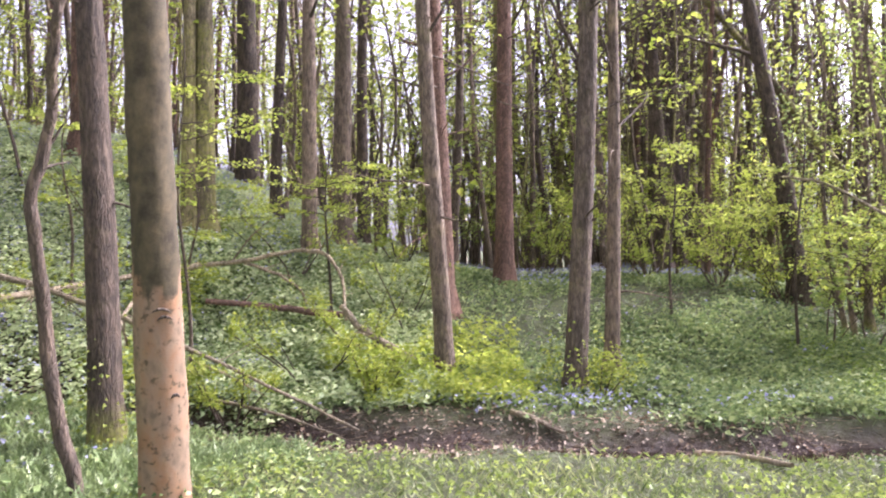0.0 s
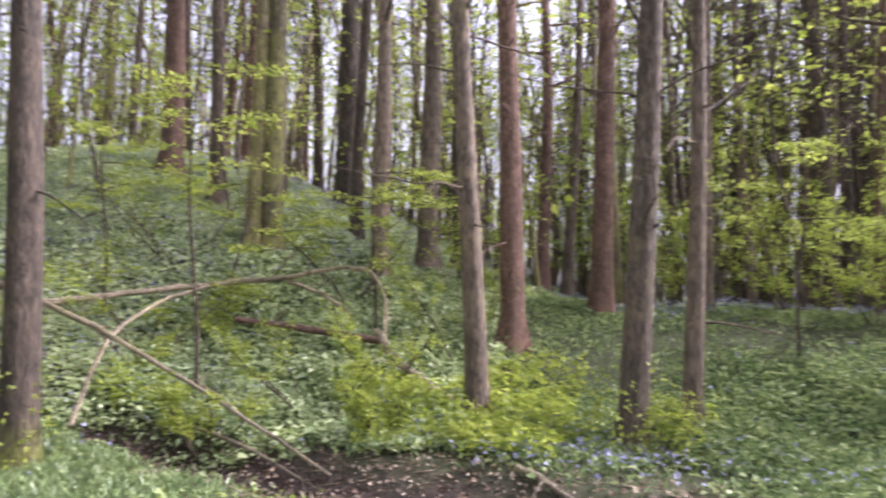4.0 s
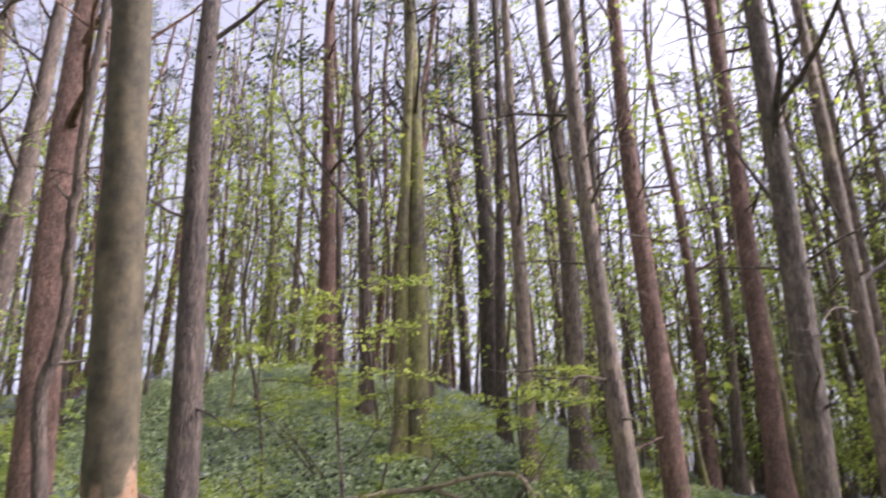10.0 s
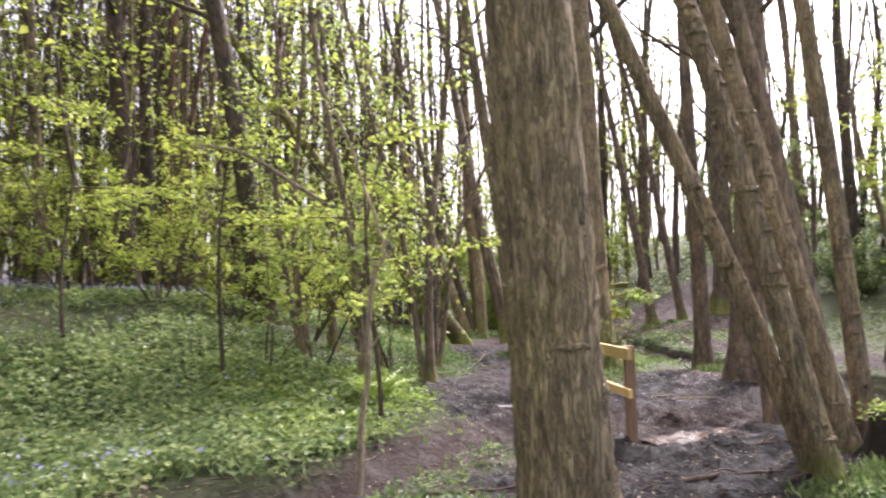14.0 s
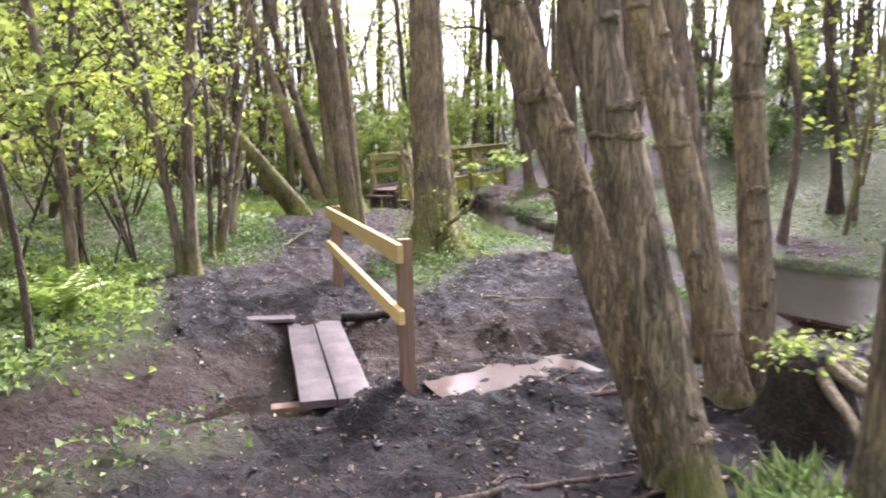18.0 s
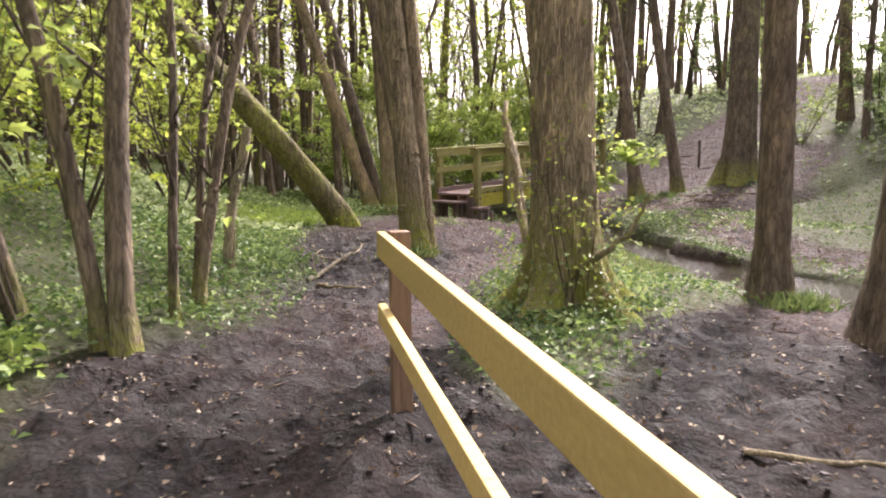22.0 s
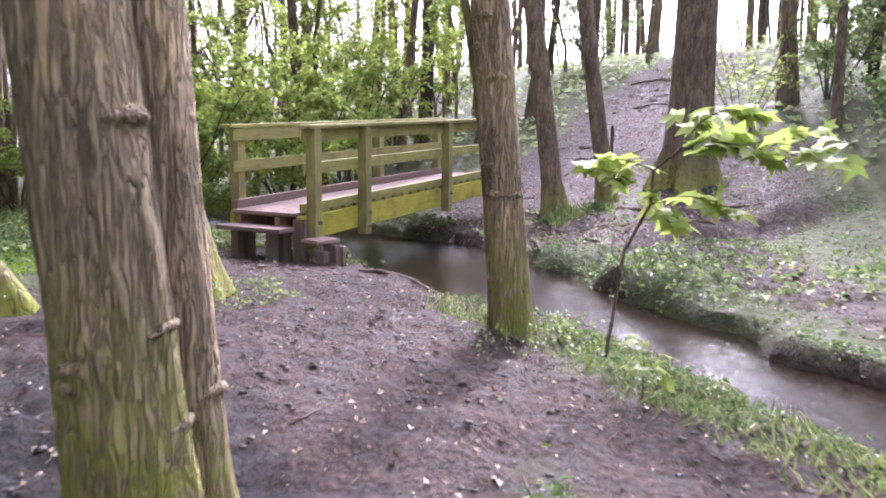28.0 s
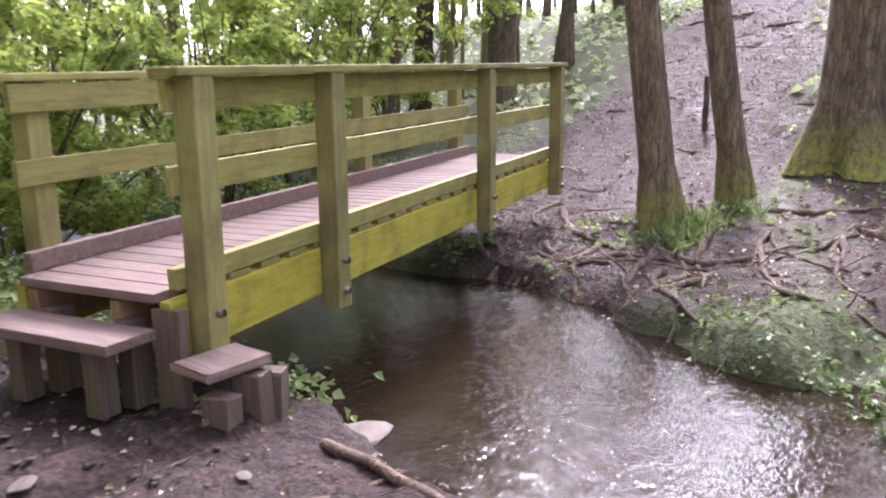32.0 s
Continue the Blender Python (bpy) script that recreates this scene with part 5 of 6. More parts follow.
onmud = lambda x, y: mudness(x, y) * smooth(1.1, 1.3, away(x, y, CREEK))
lumps("mud_clods", 30000, (7, 21, 4, 26), lambda x, y: onmud(x, y) * np.clip(0.5 + ripple(x, y, 2.2, 3, 13), 0, 1), 0.022, SOIL_CLOD, "trodden clods of dark wet mud", 31)
lumps("twigs", 5000, (6, 24, 3, 27), lambda x, y: 0.4 + 0.6 * onmud(x, y), 0.007, ROOT, "small fallen twigs on the mud", 32, 13.0)
lumps("twigs", 2500, (-8, 8, 9, 14), lambda x, y: 1 - smooth(0.8, 2.0, away(x, y, STREAM)), 0.010, DEAD, "small fallen twigs on the ditch banks", 33, 16.0)
lumps("pebbles", 1500, (16, 24, 16, 26), lambda x, y: smooth(0.6, 0.9, away(x, y, CREEK)) * (1 - smooth(1.0, 1.4, away(x, y, CREEK))), 0.03, STONE, "small stones along the creek's edge", 34)

# bushes and saplings
for k, (x, y, hh, st, lv) in enumerate(((-1.5, 13.8, 2.0, 5, 700), (-3.2, 11.4, 1.5, 6, 1100), (-1.0, 12.0, 1.0, 5, 800), (2.6, 12.1, 1.0, 5, 450), (-7.6, 10.0, 2.4, 7, 1600), (-10.4, 11.5, 2.8, 8, 2000), (7.6, 20.5, 3.6, 7, 1800), (10.4, 20.5, 3.8, 8, 2000), (12.6, 22.5, 3.6, 8, 2000), (9.8, 23.4, 4.2, 8, 1800), (14.0, 25.5, 3.8, 8, 2000), (13.4, 30.0, 4.5, 8, 2000))):
    shrub(x, y, hh, st, lv, seed=k, spread=0.6)
for k, (x, y, hh, st, lv) in enumerate(((20.0, 28.6, 4.2, 10, 9000), (22.4, 28.4, 4.4, 10, 9000), (18.0, 29.4, 4.4, 9, 7000), (24.8, 29.2, 4.4, 9, 7000), (21.2, 31.5, 5.0, 9, 6000), (27.5, 30.5, 4.8, 9, 6000), (31.5, 21.5, 4.5, 10, 6000), (30.8, 17.5, 2.6, 12, 5000), (28.8, 19.3, 1.7, 12, 4500), (27.6, 17.6, 1.6, 12, 4000), (32.5, 20.0, 3.2, 10, 5000), (36.5, 30.5, 4.5, 9, 4000), (35.5, 19.5, 4.5, 9, 4000))):
    shrub(x, y, hh, st, lv, SYCAMORE if k < 6 else HERB, 0.5, 0.095, seed=20 + k, lo=0.08)
for k, (x, y, hh) in enumerate(((9.4, 14.8, 3.0), (10.0, 15.4, 3.4), (8.6, 15.2, 2.6), (7.6, 14.9, 2.8), (-5.9, 6.0, 3.2), (-7.0, 6.6, 4.4), (-8.0, 5.8, 5.0), (-6.6, 7.6, 4.4), (-9.4, 6.6, 5.2), (-10.6, 7.6, 5.5), (-11.4, 5.6, 5.5), (-7.6, 8.6, 4.6))):
    shrub(x, y, hh, 3, 170, SYCAMORE, 0.35, 0.12, 40 + k, "sycamore sapling with broad bright green lobed leaves", "sapling", True, 0.02, 0.3)

for k, (x, y, hh) in enumerate(((9.3, 17.6, 3.4), (10.6, 18.3, 3.6), (8.0, 17.9, 3.4), (6.6, 18.4, 3.6), (5.2, 19.4, 3.4), (2.6, 20.6, 3.2), (-1.2, 18.9, 3.0))):
    shrub(x, y, hh, 9, 1900, YOUNG, 0.55, 0.08, 90 + k, lo=0.05)

for k, (x, y, hh) in enumerate(((-5.5, 13.0, 2.4), (-6.8, 15.5, 2.8), (-3.4, 16.4, 2.6), (-0.8, 15.4, 2.2), (-2.2, 12.6, 1.8))):
    shrub(x, y, hh, 5, 650, YOUNG, 0.95, 0.075, 110 + k, "spreading young bush with sprays of yellow-green leaves", lo=0.3, flatleaf=0.2)

def layered(x, y, h, tiers, seed, leaves=70, leaf=0.075, lean=(0, 0), mat=YOUNG, label="young hazel with flat layered sprays of yellow-green leaves"):
    """A thin stem with level branches, each a flat spray of leaves; tiers: height, heading, length."""
    rng = np.random.default_rng(seed)
    top = thing("bush", x, y, ground_z(x, y), label, "bush", "undergrowth bushes")
    line = trunk_line(rng, h, lean, 14, 0.25)
    line[0, 2] -= 0.08
    part("stem", Tubes().add(line, np.linspace(0.035, 0.008, 14), 7, 0.03, rng).mesh("stem", TWIG), top)
    pts, fine = [], Tubes()
    for z, heading, ln in tiers:
        p = np.array([np.interp(z, line[:, 2], line[:, i]) for i in range(3)])
        a = radians(heading)
        d = np.array([math.cos(a), math.sin(a), 0.12])
        b = bent(rng, p, d, ln, 10, 0.06, -0.012)
        part("branch", Tubes().add(b, np.linspace(0.013, 0.003, 11), 5).mesh("branch", TWIG), top)
        for q in range(2, 11):
            for side in (-1, 1):
                w = bent(rng, b[q], d * 0.8 + side * np.array([-d[1], d[0], 0]) + rng.normal(0, 0.12, 3) * [1, 1, 0.4], ln * 0.26 * rng.uniform(0.5, 1.2), 4, 0.1, -0.01)
                fine.add(w, np.linspace(0.004, 0.0015, 5), 3)
                pts += list(w[1:])
    part("spray", fine.mesh("spray", TWIG), top)["kind"] = "stuff"
    pts = np.array(pts)
    n = leaves * len(tiers)
    p = pts[rng.integers(0, len(pts), n)] + rng.normal(0, 1, (n, 3)) * [0.05, 0.05, 0.02]
    s = leaf * rng.uniform(0.6, 1.35, n)
    part("foliage", leaf_sheet("foliage", p, rand_dirs(rng, n, 0.15) - [0, 0, 0.2], rand_dirs(rng, n, 0.2) + [0, 0, 1.5], s, s * 0.8, mat, 0.12, 0.2), top)


layered(-2.3, 15.25, 4.2, ((2.55, 150, 1.9), (2.75, 165, 1.7), (2.6, -40, 1.9), (2.8, -25, 1.8), (2.35, -60, 1.3), (3.0, 100, 1.4), (3.2, 10, 1.3), (2.2, 190, 1.2)), 1, 170)
layered(-4.3, 12.7, 6.2, ((3.6, 0, 1.8), (4.0, -30, 1.9), (4.3, 30, 1.7), (4.7, -70, 1.6), (5.1, 10, 1.4), (4.5, 150, 1.5), (3.9, 200, 1.4), (3.2, -50, 1.5)), 2, 140)
layered(-7.9, 8.3, 3.4, ((1.5, -60, 1.3), (1.8, 20, 1.4), (2.1, 200, 1.3), (2.3, 120, 1.2), (2.6, -20, 1.2), (1.3, 160, 1.2), (2.9, 60, 1.0)), 3, 150)
layered(-6.9, 13.6, 4.6, ((2.4, -20, 1.8), (2.9, 20, 1.7), (3.3, -60, 1.5), (3.6, 150, 1.4), (2.0, -90, 1.4), (4.0, 0, 1.2)), 4, 150)
layered(-5.2, 15.0, 3.0, ((1.2, -60, 1.5), (1.5, -10, 1.6), (1.8, -110, 1.3), (2.2, 40, 1.2), (2.5, 180, 1.1)), 5, 150)
layered(6.9, 14.6, 4.8, ((2.0, -40, 1.7), (2.4, 30, 1.6), (2.8, 200, 1.6), (3.2, -80, 1.5), (3.6, 120, 1.4), (4.1, 0, 1.2)), 6, 160)
layered(4.9, 16.2, 4.6, ((1.9, -60, 1.7), (2.4, 10, 1.8), (2.9, 180, 1.6), (3.3, -100, 1.4), (3.8, 60, 1.3)), 7, 160)
layered(8.3, 12.2, 4.4, ((1.7, -120, 1.4), (2.1, -40, 1.5), (2.6, 160, 1.5), (3.1, 40, 1.3), (3.5, -80, 1.2)), 8, 140)

# ---------------- fallen and dead wood ----------------
def limb(name, line, r0, r1, label, category, mat=DEAD, sides=9, seed=0, group="", twigs=0, fine=4, ridge=0.0):
    """A branch or log through the given places."""
    rng = np.random.default_rng(seed)
    pts = np.array(line, float)
    k = np.linspace(0, len(pts) - 1, (len(pts) - 1) * fine + 1)
    smoothed = np.stack([np.interp(k, np.arange(len(pts)), pts[:, i]) for i in range(3)], 1)
    for _ in range(2):
        smoothed[1:-1] = (smoothed[:-2] + 2 * smoothed[1:-1] + smoothed[2:]) / 4
    smoothed[1:-1] += rng.normal(0, 0.12 * r0 + 0.004, smoothed[1:-1].shape)
    base = smoothed[0].copy()
    rad = np.linspace(r0, r1, len(smoothed)) * rng.uniform(0.92, 1.08, len(smoothed))
    tb = Tubes().add(smoothed - base, rad, sides, 0.03, rng, 0, ridge)
    split = name == "sapling"
    if split:
        ob = thing(name, *base, label, category, group)
        part("stem", tb.mesh("stem", mat), ob)
    for _ in range(twigs):
        q = rng.integers(1, len(smoothed))
        d = smoothed[q] - smoothed[q - 1]
        d = d / np.linalg.norm(d)
        twig = bent(rng, smoothed[q] - base, d + rand_dirs(rng, 1, 0.7)[0] * 0.9, rng.uniform(0.2, 0.8), 5, 0.18)
        thin = np.linspace(max(rad[q] * 0.4, 0.004), 0.003, 6)
        if split:
            part("side_branch", Tubes().add(twig, thin, 4).mesh("side_branch", mat), ob)
        else:
            tb.add(twig, thin, 4)
    if split:
        return ob
    ob = new(name, tb.mesh(name, mat))
    ob.matrix_basis = Matrix.Translation(base)
    return tagged(ob, label, category, group)


limb("fallen_log", [(0.70, 12.8, -0.45), (-0.36, 13.5, 0.05), (-1.47, 14.06, 0.58), (-1.96, 14.42, 1.05)], 0.085, 0.06, "pale broken log leaning down the bank among leaves", "log", twigs=5, seed=1)
limb("fallen_branch", [(-1.9, 14.62, 0.76), (-2.0, 15.0, 1.6), (-2.4, 15.27, 2.12), (-3.04, 15.23, 2.19), (-4.02, 14.96, 1.95), (-4.95, 14.64, 1.87), (-5.8, 13.74, 1.71), (-6.5, 12.82, 1.55), (-7.2, 11.9, 1.4)], 0.035, 0.06, "arched pale dead branch lying over the slope", "branch", twigs=8, seed=2)
limb("fallen_branch", [(-4.02, 14.96, 1.93), (-3.43, 15.34, 1.7), (-3.0, 15.54, 1.36), (-2.85, 15.67, 0.9)], 0.04, 0.025, "forked end of an arched dead branch", "branch", twigs=3, seed=3)
limb("fallen_branch", [(-4.28, 14.88, 1.9), (-3.95, 15.2, 2.5), (-3.6, 15.5, 2.85)], 0.022, 0.01, "thin dead shoot rising from the arched branch", "branch", seed=4)
limb("fallen_log", [(-4.58, 14.24, 1.2), (-3.35, 14.62, 1.05), (-2.0, 14.9, 0.85)], 0.055, 0.07, "brown rotten log lying in green plants", "log", PINE, seed=5, twigs=2)
limb("fallen_branch", [(-6.6, 10.5, 1.9), (-5.38, 10.85, 1.44), (-4.04, 11.1, 0.79), (-2.57, 11.11, 0.07), (-1.12, 10.95, -0.6)], 0.05, 0.02, "long thin dead branch reaching down to the ditch", "branch", twigs=9, seed=6)
limb("fallen_branch", [(-4.45, 10.29, -0.1), (-5.09, 11.6, 1.0), (-5.31, 13.3, 1.6), (-4.9, 14.82, 1.95)], 0.035, 0.03, "dead branch propped against the arched one", "branch", twigs=5, seed=7)
limb("fallen_branch", [(-4.4, 12.87, 0.25), (-3.6, 12.4, 0.05), (-2.9, 11.95, -0.2)], 0.03, 0.018, "dead branch on the ditch bank", "branch", twigs=4, seed=8)
limb("fallen_branch", [(-3.9, 11.76, -0.2), (-2.6, 11.25, -0.35), (-1.4, 10.73, -0.62)], 0.035, 0.015, "dead branch on the ditch bank", "branch", twigs=5, seed=9)
limb("fallen_branch", [(1.15, 11.05, -0.35), (1.5, 10.85, -0.42), (1.9, 10.6, -0.58)], 0.045, 0.03, "short pale branch at the ditch's edge", "branch", twigs=3, seed=10)
limb("fallen_branch", [(3.35, 9.3, -0.55), (3.7, 8.7, -0.42), (4.05, 8.1, -0.38)], 0.04, 0.03, "pale bare branch lying across the ditch", "branch", twigs=2, seed=11)
limb("fallen_log", [(-19.4, 3.9, 0.75), (-20.0, 5.3, 1.3), (-20.8, 6.7, 1.75)], 0.17, 0.13, "long pale fallen trunk on the wooded slope", "log", seed=12)
limb("fallen_log", [(-14.5, 7.6, 0.72), (-14.1, 8.4, 0.98), (-13.75, 9.1, 1.22)], 0.10, 0.08, "short pale fallen log on the slope", "log", seed=13)
limb("fallen_branch", [(-9.34, 9.49, 0.5), (-8.5, 9.4, 0.3), (-7.78, 9.2, 0.1)], 0.05, 0.03, "pale stick lying in the bluebell leaves", "branch", seed=14)
limb("fallen_branch", [(-16.8, 2.27, 0.25), (-14.8, 2.5, 0.15), (-12.9, 2.73, 0.06)], 0.05, 0.03, "pale fallen branch in the grass", "branch", seed=15, twigs=4)
limb("stake", [(-5.9, 5.6, -0.45), (-5.85, 5.62, -0.2), (-5.82, 5.6, 0.1)], 0.045, 0.03, "pale broken stake standing in the plants", "stake", seed=16)
limb("sapling", [(-3.39, 7.15, -0.4), (-3.61, 7.1, 0.76), (-3.70, 7.01, 1.97), (-3.72, 6.9, 2.65), (-3.52, 6.93, 3.19), (-3.42, 6.81, 3.78), (-3.29, 6.66, 4.34), (-3.1, 6.55, 4.87), (-3.0, 6.5, 7.5)], 0.075, 0.04, "crooked bare sapling stem beside the stripped tree", "sapling", DARK, seed=17, twigs=7)
limb("sapling", [(7.05, 10.0, -0.6), (7.2, 10.1, 0.5), (7.27, 10.12, 1.26), (7.31, 10.11, 1.45), (7.41, 10.07, 1.63), (7.38, 10.06, 1.81), (7.2, 10.2, 2.6), (6.9, 10.4, 3.4)], 0.035, 0.012, "thin pale kinked sapling by the ditch", "sapling", seed=18, twigs=8)
limb("hanging_branch", [(6.5, 14.2, 3.4), (6.95, 13.59, 3.25), (7.71, 12.51, 2.44)], 0.02, 0.03, "pale dead branch caught in the undergrowth", "branch", seed=19)
limb("leaning_pole", [(14.5, 15.55, -0.45), (14.35, 15.6, 0.1), (14.18, 15.57, 0.69), (14.0, 15.5, 1.3)], 0.04, 0.03, "pale dead stem leaning beside the path", "dead stem", PALE, seed=20)
limb("dead_stem", [(11.78, 17.0, -0.45), (11.84, 17.05, 0.18), (11.9, 17.0, 0.6), (12.05, 17.0, 1.2)], 0.06, 0.045, "pale dead stem at the path's edge", "dead stem", PALE, seed=21, twigs=1)
limb("fallen_branch", [(12.66, 17.1, -0.36), (13.2, 17.55, -0.28), (13.6, 18.1, -0.28), (13.9, 18.53, -0.33), (14.3, 19.1, -0.3)], 0.026, 0.012, "pale forked branch lying on the mud path", "branch", seed=22, twigs=9)
limb("fallen_branch", [(13.35, 17.75, -0.3), (13.2, 18.1, -0.27), (13.35, 18.55, -0.28), (13.6, 18.9, -0.3)], 0.018, 0.008, "pale fork of a dead branch on the mud", "branch", seed=27, twigs=4)
limb("fallen_branch", [(12.69, 16.9, -0.38), (12.8, 16.5, -0.36), (13.1, 16.4, -0.37)], 0.02, 0.01, "small stick lying on the mud path", "branch", seed=23, twigs=2)
limb("leaning_dead_stem", [(14.5, 15.75, -0.45), (14.56, 15.9, 0.2), (14.66, 16.11, 0.72), (14.71, 16.27, 0.98), (14.76, 16.4, 1.1), (14.85, 16.6, 1.5)], 0.04, 0.028, "thin barkless dead stem leaning beside the path", "dead stem", PALE, seed=24, sides=12)
limb("root", [(13.75, 14.35, -0.35), (13.85, 14.3, 0.0), (14.0, 14.15, 0.15), (14.2, 14.05, 0.32), (14.4, 14.05, 0.62)], 0.04, 0.015, "mossy bent shoot at the thick tree's foot", "root", MOSSY, seed=26)
for k, pts in enumerate(([(19.05, 22.4, 0), (18.95, 21.7, 0), (18.86, 21.1, 0), (18.85, 20.6, 0), (18.72, 20.2, 0)], [(18.0, 22.3, -0.43), (18.62, 22.0, -0.39), (19.0, 21.95, -0.42)], [(10.8, 9.3, -0.46), (11.3, 8.9, -0.44), (12.0, 8.8, -0.46)], [(9.4, 8.3, -0.47), (9.9, 8.1, -0.45), (10.4, 7.9, -0.46)])):
    limb("surface_root", [(x, y, ground_z(x, y) + 0.008) for x, y, _ in pts], 0.024, 0.010, "thin bare root lying over the mud", "root", ROOT, 6, 30 + k, "bare roots")

# sticks, a loose board and stakes along the way
limb("fallen_branch", [(x, y, ground_z(x, y) + 0.02) for x, y in ((12.72, 11.89), (13.03, 11.59), (13.34, 11.30))], 0.018, 0.012, "thin pale stick lying on the mud", "branch", seed=61, twigs=1)
limb("fallen_log", [(x, y, ground_z(x, y) + 0.035) for x, y in ((11.02, 12.06), (11.22, 11.97), (11.46, 11.90))], 0.05, 0.04, "short dark log under the handrail", "log", ROT, seed=62)
limb("fallen_branch", [(x, y, ground_z(x, y) + 0.02) for x, y in ((7.35, 9.25), (7.75, 8.95), (8.2, 8.8))], 0.018, 0.01, "muddy stick at the ditch's edge", "branch", ROOT, seed=63, twigs=3)
limb("stake", [(27.75, 24.5, ground_z(27.75, 24.5) - 0.1), (27.76, 24.5, 0.8), (27.75, 24.51, 1.2)], 0.04, 0.035, "thin dark stake standing on the bare slope", "stake", DARK, seed=64)
loose = new("loose_board", box_mesh("loose_board", 0.46, 0.15, 0.035, PLANK, 0.006, 3, 0.003))
loose.matrix_basis = pose(10.4, 12.36, ground_z(10.4, 12.36) + 0.022, 3, 2, -25)
tagged(loose, "short wet board trodden into the mud", "board")
for k in range(16):
    rng = np.random.default_rng(700 + k)
    x, y, a, n = rng.uniform(9.6, 13.2), rng.uniform(7.2, 9.6), rng.uniform(-0.9, 0.5), rng.uniform(0.2, 0.5)
    if abs(x - 11.75) < 0.7 and y < 8.6:
        continue
    spots = [(x + n * u * math.cos(a), y + n * u * math.sin(a) + 0.04 * math.sin(3 * u + k)) for u in (0, 0.5, 1)]
    limb("surface_root", [(u, v, ground_z(u, v) + 0.006) for u, v in spots], 0.013, 0.006, "thin bare root lying over the mud", "root", (ROOT, DEAD)[k % 2], 6, 720 + k, "bare roots", twigs=1)

# hollow stump with bare roots
stump = thing("root_stump", 11.75, 7.75, ground_z(11.75, 7.75), "hollow old stump with pale roots and bright moss", "stump")
rng = np.random.default_rng(77)
tb = Tubes().add([(0, 0, -0.1), (0, 0, 0.1), (-0.02, 0, 0.3), (-0.05, 0.02, 0.46), (-0.05, 0.02, 0.44), (-0.04, 0.02, 0.2)], [0.27, 0.23, 0.20, 0.16, 0.12, 0.10], 20, 0.07, rng, 0.5)
part("stump", tb.mesh("stump", ROT), stump, "black hollow base")
for k in range(7):
    a = radians(-130 + 22 * k)
    ln = bent(rng, (0.05 * math.cos(a), 0.05 * math.sin(a), 0.44), (math.cos(a), math.sin(a), -0.30), 0.95, 7, 0.12, -0.06)
    part("root", Tubes().add(ln, np.linspace(0.045, 0.02, 8), 7, 0.03, rng).mesh("root", DEAD), stump)
n = 260
p = rng.normal(0, 1, (n, 3)) * [0.12, 0.12, 0.04] + [0, 0, 0.46]
part("moss", leaf_sheet("moss", p, rand_dirs(rng, n), rand_dirs(rng, n) + [0, 0, 1], 0.05, 0.04, SYCAMORE), stump, "bright yellow-green moss")["kind"] = "stuff"

# roots over the far bank
rng = np.random.default_rng(78)
for k in range(46):
    x0, y0 = rng.uniform(22.2, 25.0), rng.uniform(21.4, 25.0)
    a = rng.uniform(2.6, 4.2) if k % 3 else rng.uniform(0, 6.28)
    pts, x, y = [], x0, y0
    for q in range(7):
        pts.append((x, y, ground_z(x, y) + 0.004))
        a += rng.normal(0, 0.3)
        x, y = x + 0.22 * math.cos(a), y + 0.22 * math.sin(a)
    limb("surface_root", pts, rng.uniform(0.02, 0.048), 0.012, "bare tree root exposed on the creek bank", "root", ROOT, 6, 100 + k, "bare roots", 1, 2)
for k in range(22):
    f = rng.random()
    x0, y0 = 24.2 + 11 * f, 24.2 + 3 * f + rng.normal(0, 1.0)
    a, pts, x, y = rng.uniform(1.2, 1.9), [], x0, y0 - 0.8
    for q in range(6):
        pts.append((x, y, ground_z(x, y) - 0.02))
        a += rng.normal(0, 0.25)
        x, y = x + 0.3 * math.cos(a), y + 0.3 * math.sin(a)
    limb("surface_root", pts, rng.uniform(0.03, 0.06), 0.02, "tree root forming a step on the bare slope", "root", ROOT, 6, 200 + k, "bare roots", 0, 2)

# stones
for k, (x, y, s) in enumerate(((19.42, 22.62, 0.2), (18.0, 22.7, 0.06), (18.6, 22.3, 0.04), (19.75, 23.1, 0.1), (13.75, 16.2, 0.06), (15.3, 18.2, 0.04))):
    bm = bmesh.new()
    bmesh.ops.create_icosphere(bm, subdivisions=2, radius=1)
    r2 = random.Random(k)
    for v in bm.verts:
        v.co = v.co * (1 + r2.uniform(-0.12, 0.12))
        v.co = Vector((v.co.x * s, v.co.y * s * 0.7, v.co.z * s * 0.13))
    me = bpy.data.meshes.new("stone")
    bm.to_mesh(me)
    bm.free()
    me.materials.append(STONE)
    ob = new("stone", me)
    ob.matrix_basis = pose(x, y, ground_z(x, y) + 0.02, 0, 0, 40 * k)
    tagged(ob, "flat pale stone lying on the muddy bank", "stone", "stones on the bank")

nest = Tubes()
rng = np.random.default_rng(88)
for k in range(70):
    d = rand_dirs(rng, 1, 1.0)[0]
    nest.add(bent(rng, d * rng.uniform(0.08, 0.22) * [1, 1, 0.75], rand_dirs(rng, 1, 0.4)[0], rng.uniform(0.2, 0.4), 3, 0.35), np.array([0.012, 0.012, 0.010, 0.006]), 4)
ob = new("bird_nest", nest.mesh("bird_nest", DARK))
ob.matrix_basis = Matrix.Translation((-9.36, 18.5, 9.28))
tagged(ob, "dark round nest of twigs high in a pine", "nest")

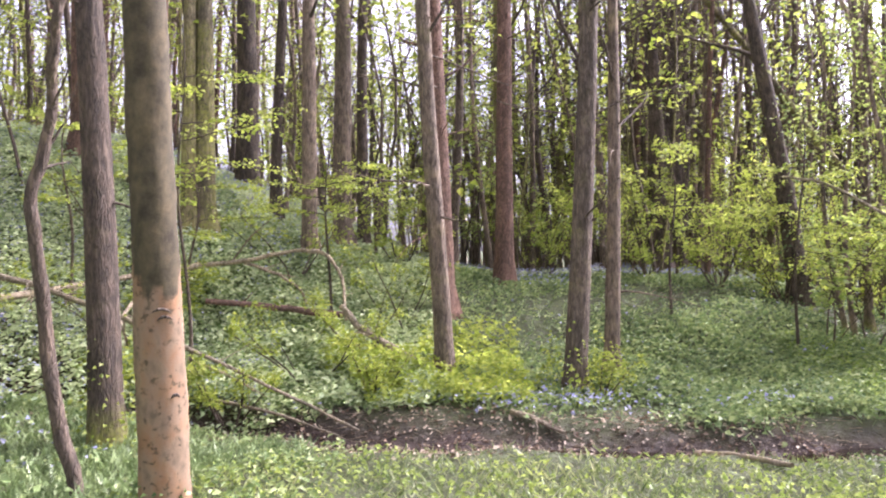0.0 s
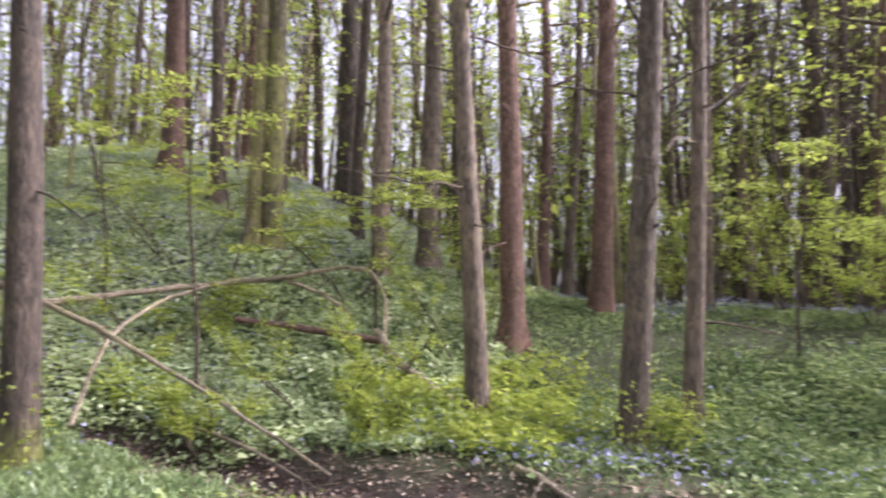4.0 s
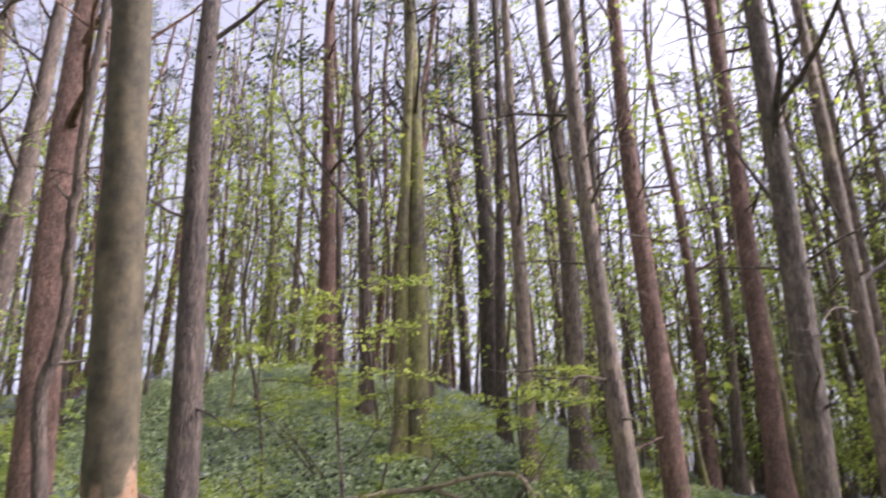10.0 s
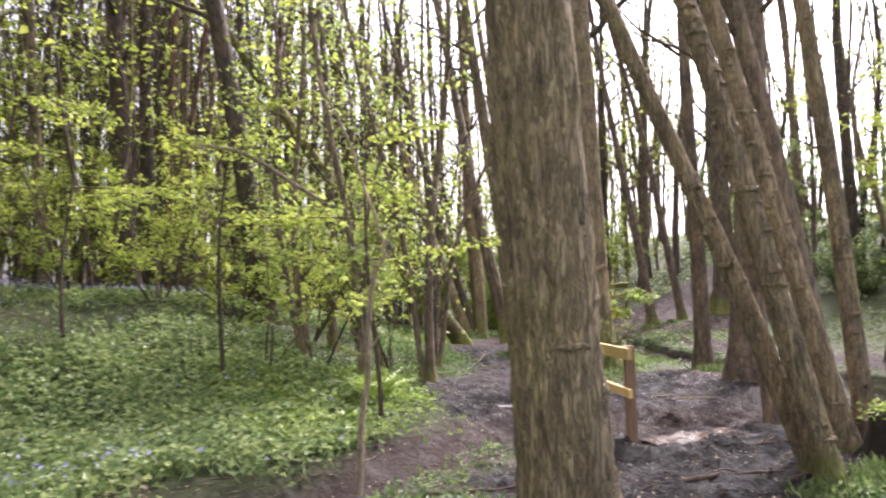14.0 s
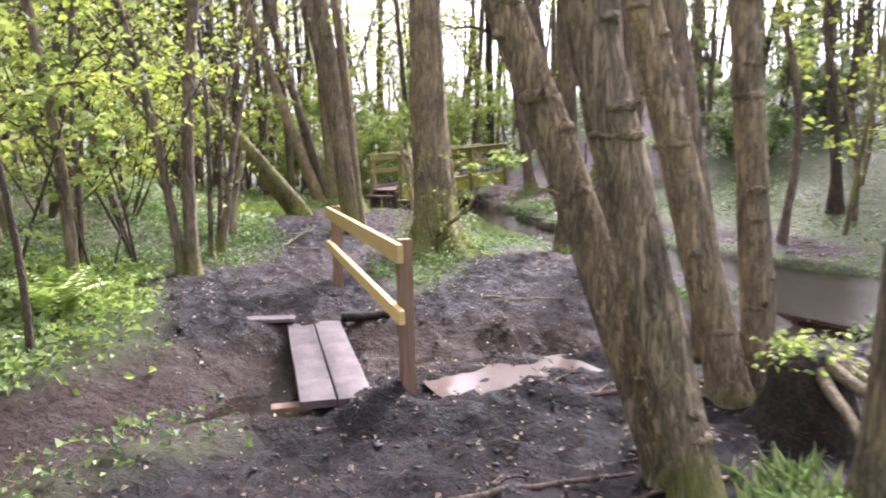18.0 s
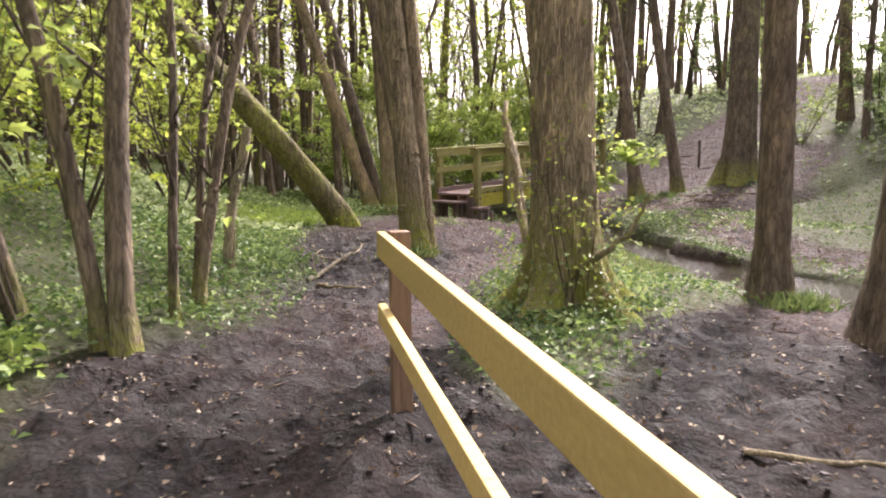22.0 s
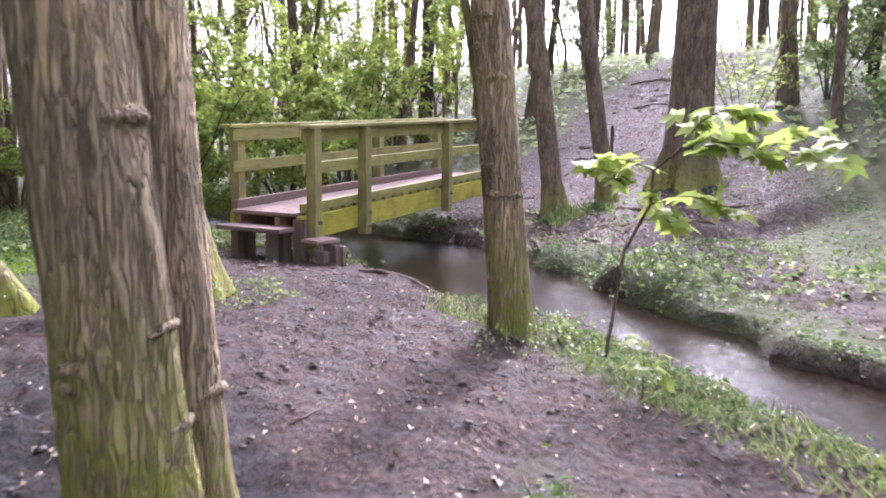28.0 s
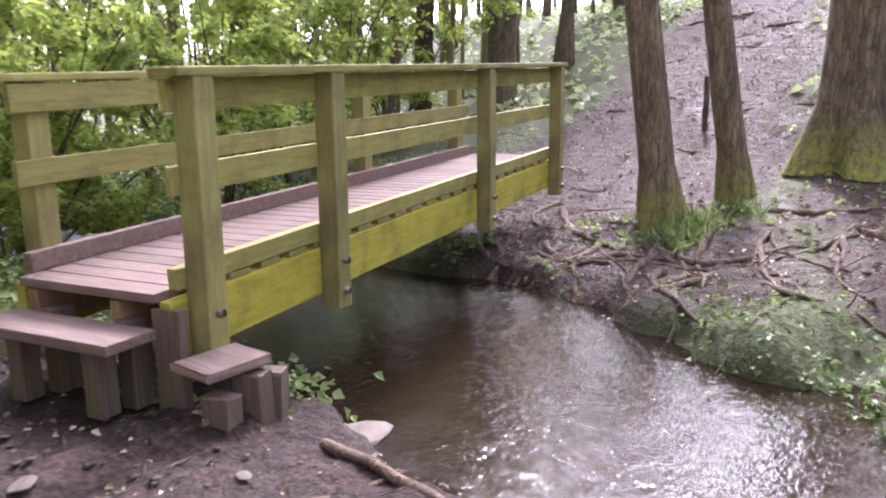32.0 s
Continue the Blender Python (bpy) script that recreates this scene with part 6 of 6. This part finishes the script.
# ferns, grass tufts, ivy at tree feet
def tuft_of(name, x, y, n, length, width, mat, label, category, spread=0.12, tall=1.0, seed=0, group=""):
    rng = np.random.default_rng(seed)
    ob_z = ground_z(x, y)
    p = rng.normal(0, spread, (n, 3)) * [1, 1, 0] + [0, 0, -0.01]
    ax = rand_dirs(rng, n, 0.2) * 0.7 + [0, 0, tall]
    ob = new(name, leaf_sheet(name, p, ax, rand_dirs(rng, n, 0.3), length * rng.uniform(0.5, 1.2, n), width, mat, 0.1, 0.35))
    ob.matrix_basis = Matrix.Translation((x, y, ob_z))
    return tagged(ob, label, category, group, "stuff")


for k, (x, y) in enumerate(((14.38, 18.2), (14.5, 18.12), (10.1, 7.1), (10.3, 7.0), (10.5, 7.1), (10.6, 6.85), (10.0, 7.3), (10.9, 6.75), (11.1, 6.85), (10.75, 7.25), (23.7, 22.9), (24.0, 22.95), (24.5, 22.8), (23.4, 22.9), (16.1, 13.9), (16.4, 13.9))):
    tuft_of("grass_tuft", x, y, 130, 0.19, 0.014, HERB, "tuft of bright grass at a tree's foot", "grass", seed=k, group="grass tufts")
fern = thing("fern", 8.66, 13.15, ground_z(8.66, 13.15), "bright green fern with arching fronds beside the path", "fern")
rng = np.random.default_rng(9)
for k in range(17):
    a = k * 0.37 + rng.uniform(-0.2, 0.2)
    ln = bent(rng, (0, 0, 0), (math.cos(a) * 0.42, math.sin(a) * 0.42, 1.0), 0.66 * rng.uniform(0.75, 1.1), 12, 0.03, -0.10)
    pp = np.repeat(ln[1:], 2, 0)
    d = np.repeat(np.gradient(ln, axis=0)[1:], 2, 0)
    sd = np.cross(d, [0, 0, 1.0])
    sd /= np.linalg.norm(sd, axis=1, keepdims=True)
    sd *= np.where(np.arange(len(pp)) % 2, 1, -1)[:, None]
    w = np.repeat(np.sin(np.linspace(0.35, 3.0, 12)), 2) * 0.15 + 0.02
    part("frond", leaf_sheet("frond", pp, sd + d * 4, np.tile([0, 0, 1.0], (len(pp), 1)), w * 1.15, 0.05, LAWN), fern)


def skirt(x, y, r, n, mat, label, seed, h=0.5, leaf=0.06):
    """Leaves clinging round a tree's foot."""
    rng = np.random.default_rng(seed)
    a, d, z = rng.uniform(0, 6.28, n), r * (1 + np.abs(rng.normal(0, 0.35, n))), np.abs(rng.normal(0, h, n))
    d = d * np.clip(1.35 - 0.5 * z / h, 0.75, 1.35)
    p = np.stack([d * np.cos(a), d * np.sin(a), z], 1)
    ax = np.stack([np.cos(a), np.sin(a), -0.3 + 0 * a], 1) + rand_dirs(rng, n, 0.5) * 0.8
    s = leaf * rng.uniform(0.6, 1.3, n)
    ob = new("ivy", leaf_sheet("ivy", p, ax, rand_dirs(rng, n, 0.6) + [0, 0, 1.0], s, s * 0.85, mat))
    ob.matrix_basis = Matrix.Translation((x, y, ground_z(x, y)))
    tagged(ob, label, "ivy", "leaves round tree feet", "stuff")


skirt(14.02, 14.63, 0.52, 750, HERB, "leafy ivy and shoots round the thick tree's foot", 1, 0.32, 0.05)
shrub(13.9, 14.3, 2.0, 4, 200, YOUNG, 0.2, 0.045, 71, "cluster of thin pale shoots against the thick trunk", "bush", stem_r=0.006, lo=0.1)
skirt(14.06, 14.68, 0.36, 300, YOUNG, "pale shoots climbing the thick tree's trunk", 2, 1.3, 0.04)
skirt(2.3, 12.6, 0.45, 500, YOUNG, "leafy shoots at a pair of trunks", 3, 0.5, 0.07)
skirt(-4.05, 9.1, 0.26, 160, YOUNG, "pale leaves on the dark trunk's foot", 4, 0.7, 0.07)
skirt(18.06, 19.57, 0.36, 500, HERB, "low leaves round the bank tree's foot", 5, 0.07, 0.035)
skirt(16.95, 21.5, 0.28, 300, HERB, "low leaves round the leaning tree's foot", 6, 0.08, 0.045)
skirt(19.1, 23.2, 0.3, 260, HERB, "ivy leaves beside the bridge's end", 7, 0.08)
skirt(8.64, 18.6, 0.25, 700, HERB, "ivy on a trunk in the wood", 8, 3.5, 0.08)
skirt(10.6, 26.5, 0.2, 900, HERB, "ivy on a slim trunk in the wood", 9, 5.0, 0.09)

# saplings with broad leaves by the creek
sap = thing("sapling", 17.79, 18.63, ground_z(17.79, 18.63), "sycamore sapling with large pale green leaves by the creek", "sapling", "undergrowth bushes")
rng = np.random.default_rng(61)
base = np.array((17.79, 18.63, ground_z(17.79, 18.63)))
stem = np.array([(17.79, 18.63, -0.45), (17.9, 18.64, -0.1), (17.96, 18.63, 0.2), (18.06, 18.52, 0.5), (18.08, 18.52, 0.71), (18.14, 18.4, 0.83), (18.2, 18.3, 1.0)]) - base
part("stem", Tubes().add(stem, np.linspace(0.014, 0.006, 7), 7, 0.03, rng).mesh("stem", DARK), sap, "thin dark stem")
lp = []
for q, end in ((4, (18.02, 18.95, 0.72)), (4, (17.95, 18.72, 0.66)), (5, (18.12, 18.1, 0.88)), (5, (18.12, 17.84, 0.84)), (5, (18.1, 17.5, 0.84)), (5, (18.57, 17.69, 0.95)), (6, (18.54, 18.48, 1.0)), (3, (18.11, 18.35, 0.42)), (3, (17.96, 17.97, 0.52)), (6, (18.4, 18.05, 1.05))):
    a, b = stem[q], np.array(end) - base
    w = a + (b - a) * np.linspace(0, 1, 7)[:, None] + np.sin(np.linspace(0, 3.14, 7))[:, None] * [0, 0, 0.06]
    part("branch", Tubes().add(w, np.linspace(0.006, 0.002, 7), 5).mesh("branch", TWIG), sap)
    lp += [w[int(k)] + rng.normal(0, 0.035, 3) * [1, 1, 0.5] for k in (2, 3, 3, 4, 4, 4, 5, 5, 5, 5, 6, 6, 6, 6, 6, 6)]
lp = np.array(lp)
part("foliage", lobed_sheet("foliage", lp, rand_dirs(rng, len(lp), 0.2) - [0, 0, 0.25], rand_dirs(rng, len(lp), 0.3) + [0, 0, 1.4], rng.uniform(0.09, 0.19, len(lp)), SYCAMORE), sap, "broad lobed pale green leaves")
shrub(17.6, 18.17, 0.5, 1, 12, SYCAMORE, 0.05, 0.10, 62, "small sycamore seedling at the water's edge", "sapling", True, 0.010, 0.3)
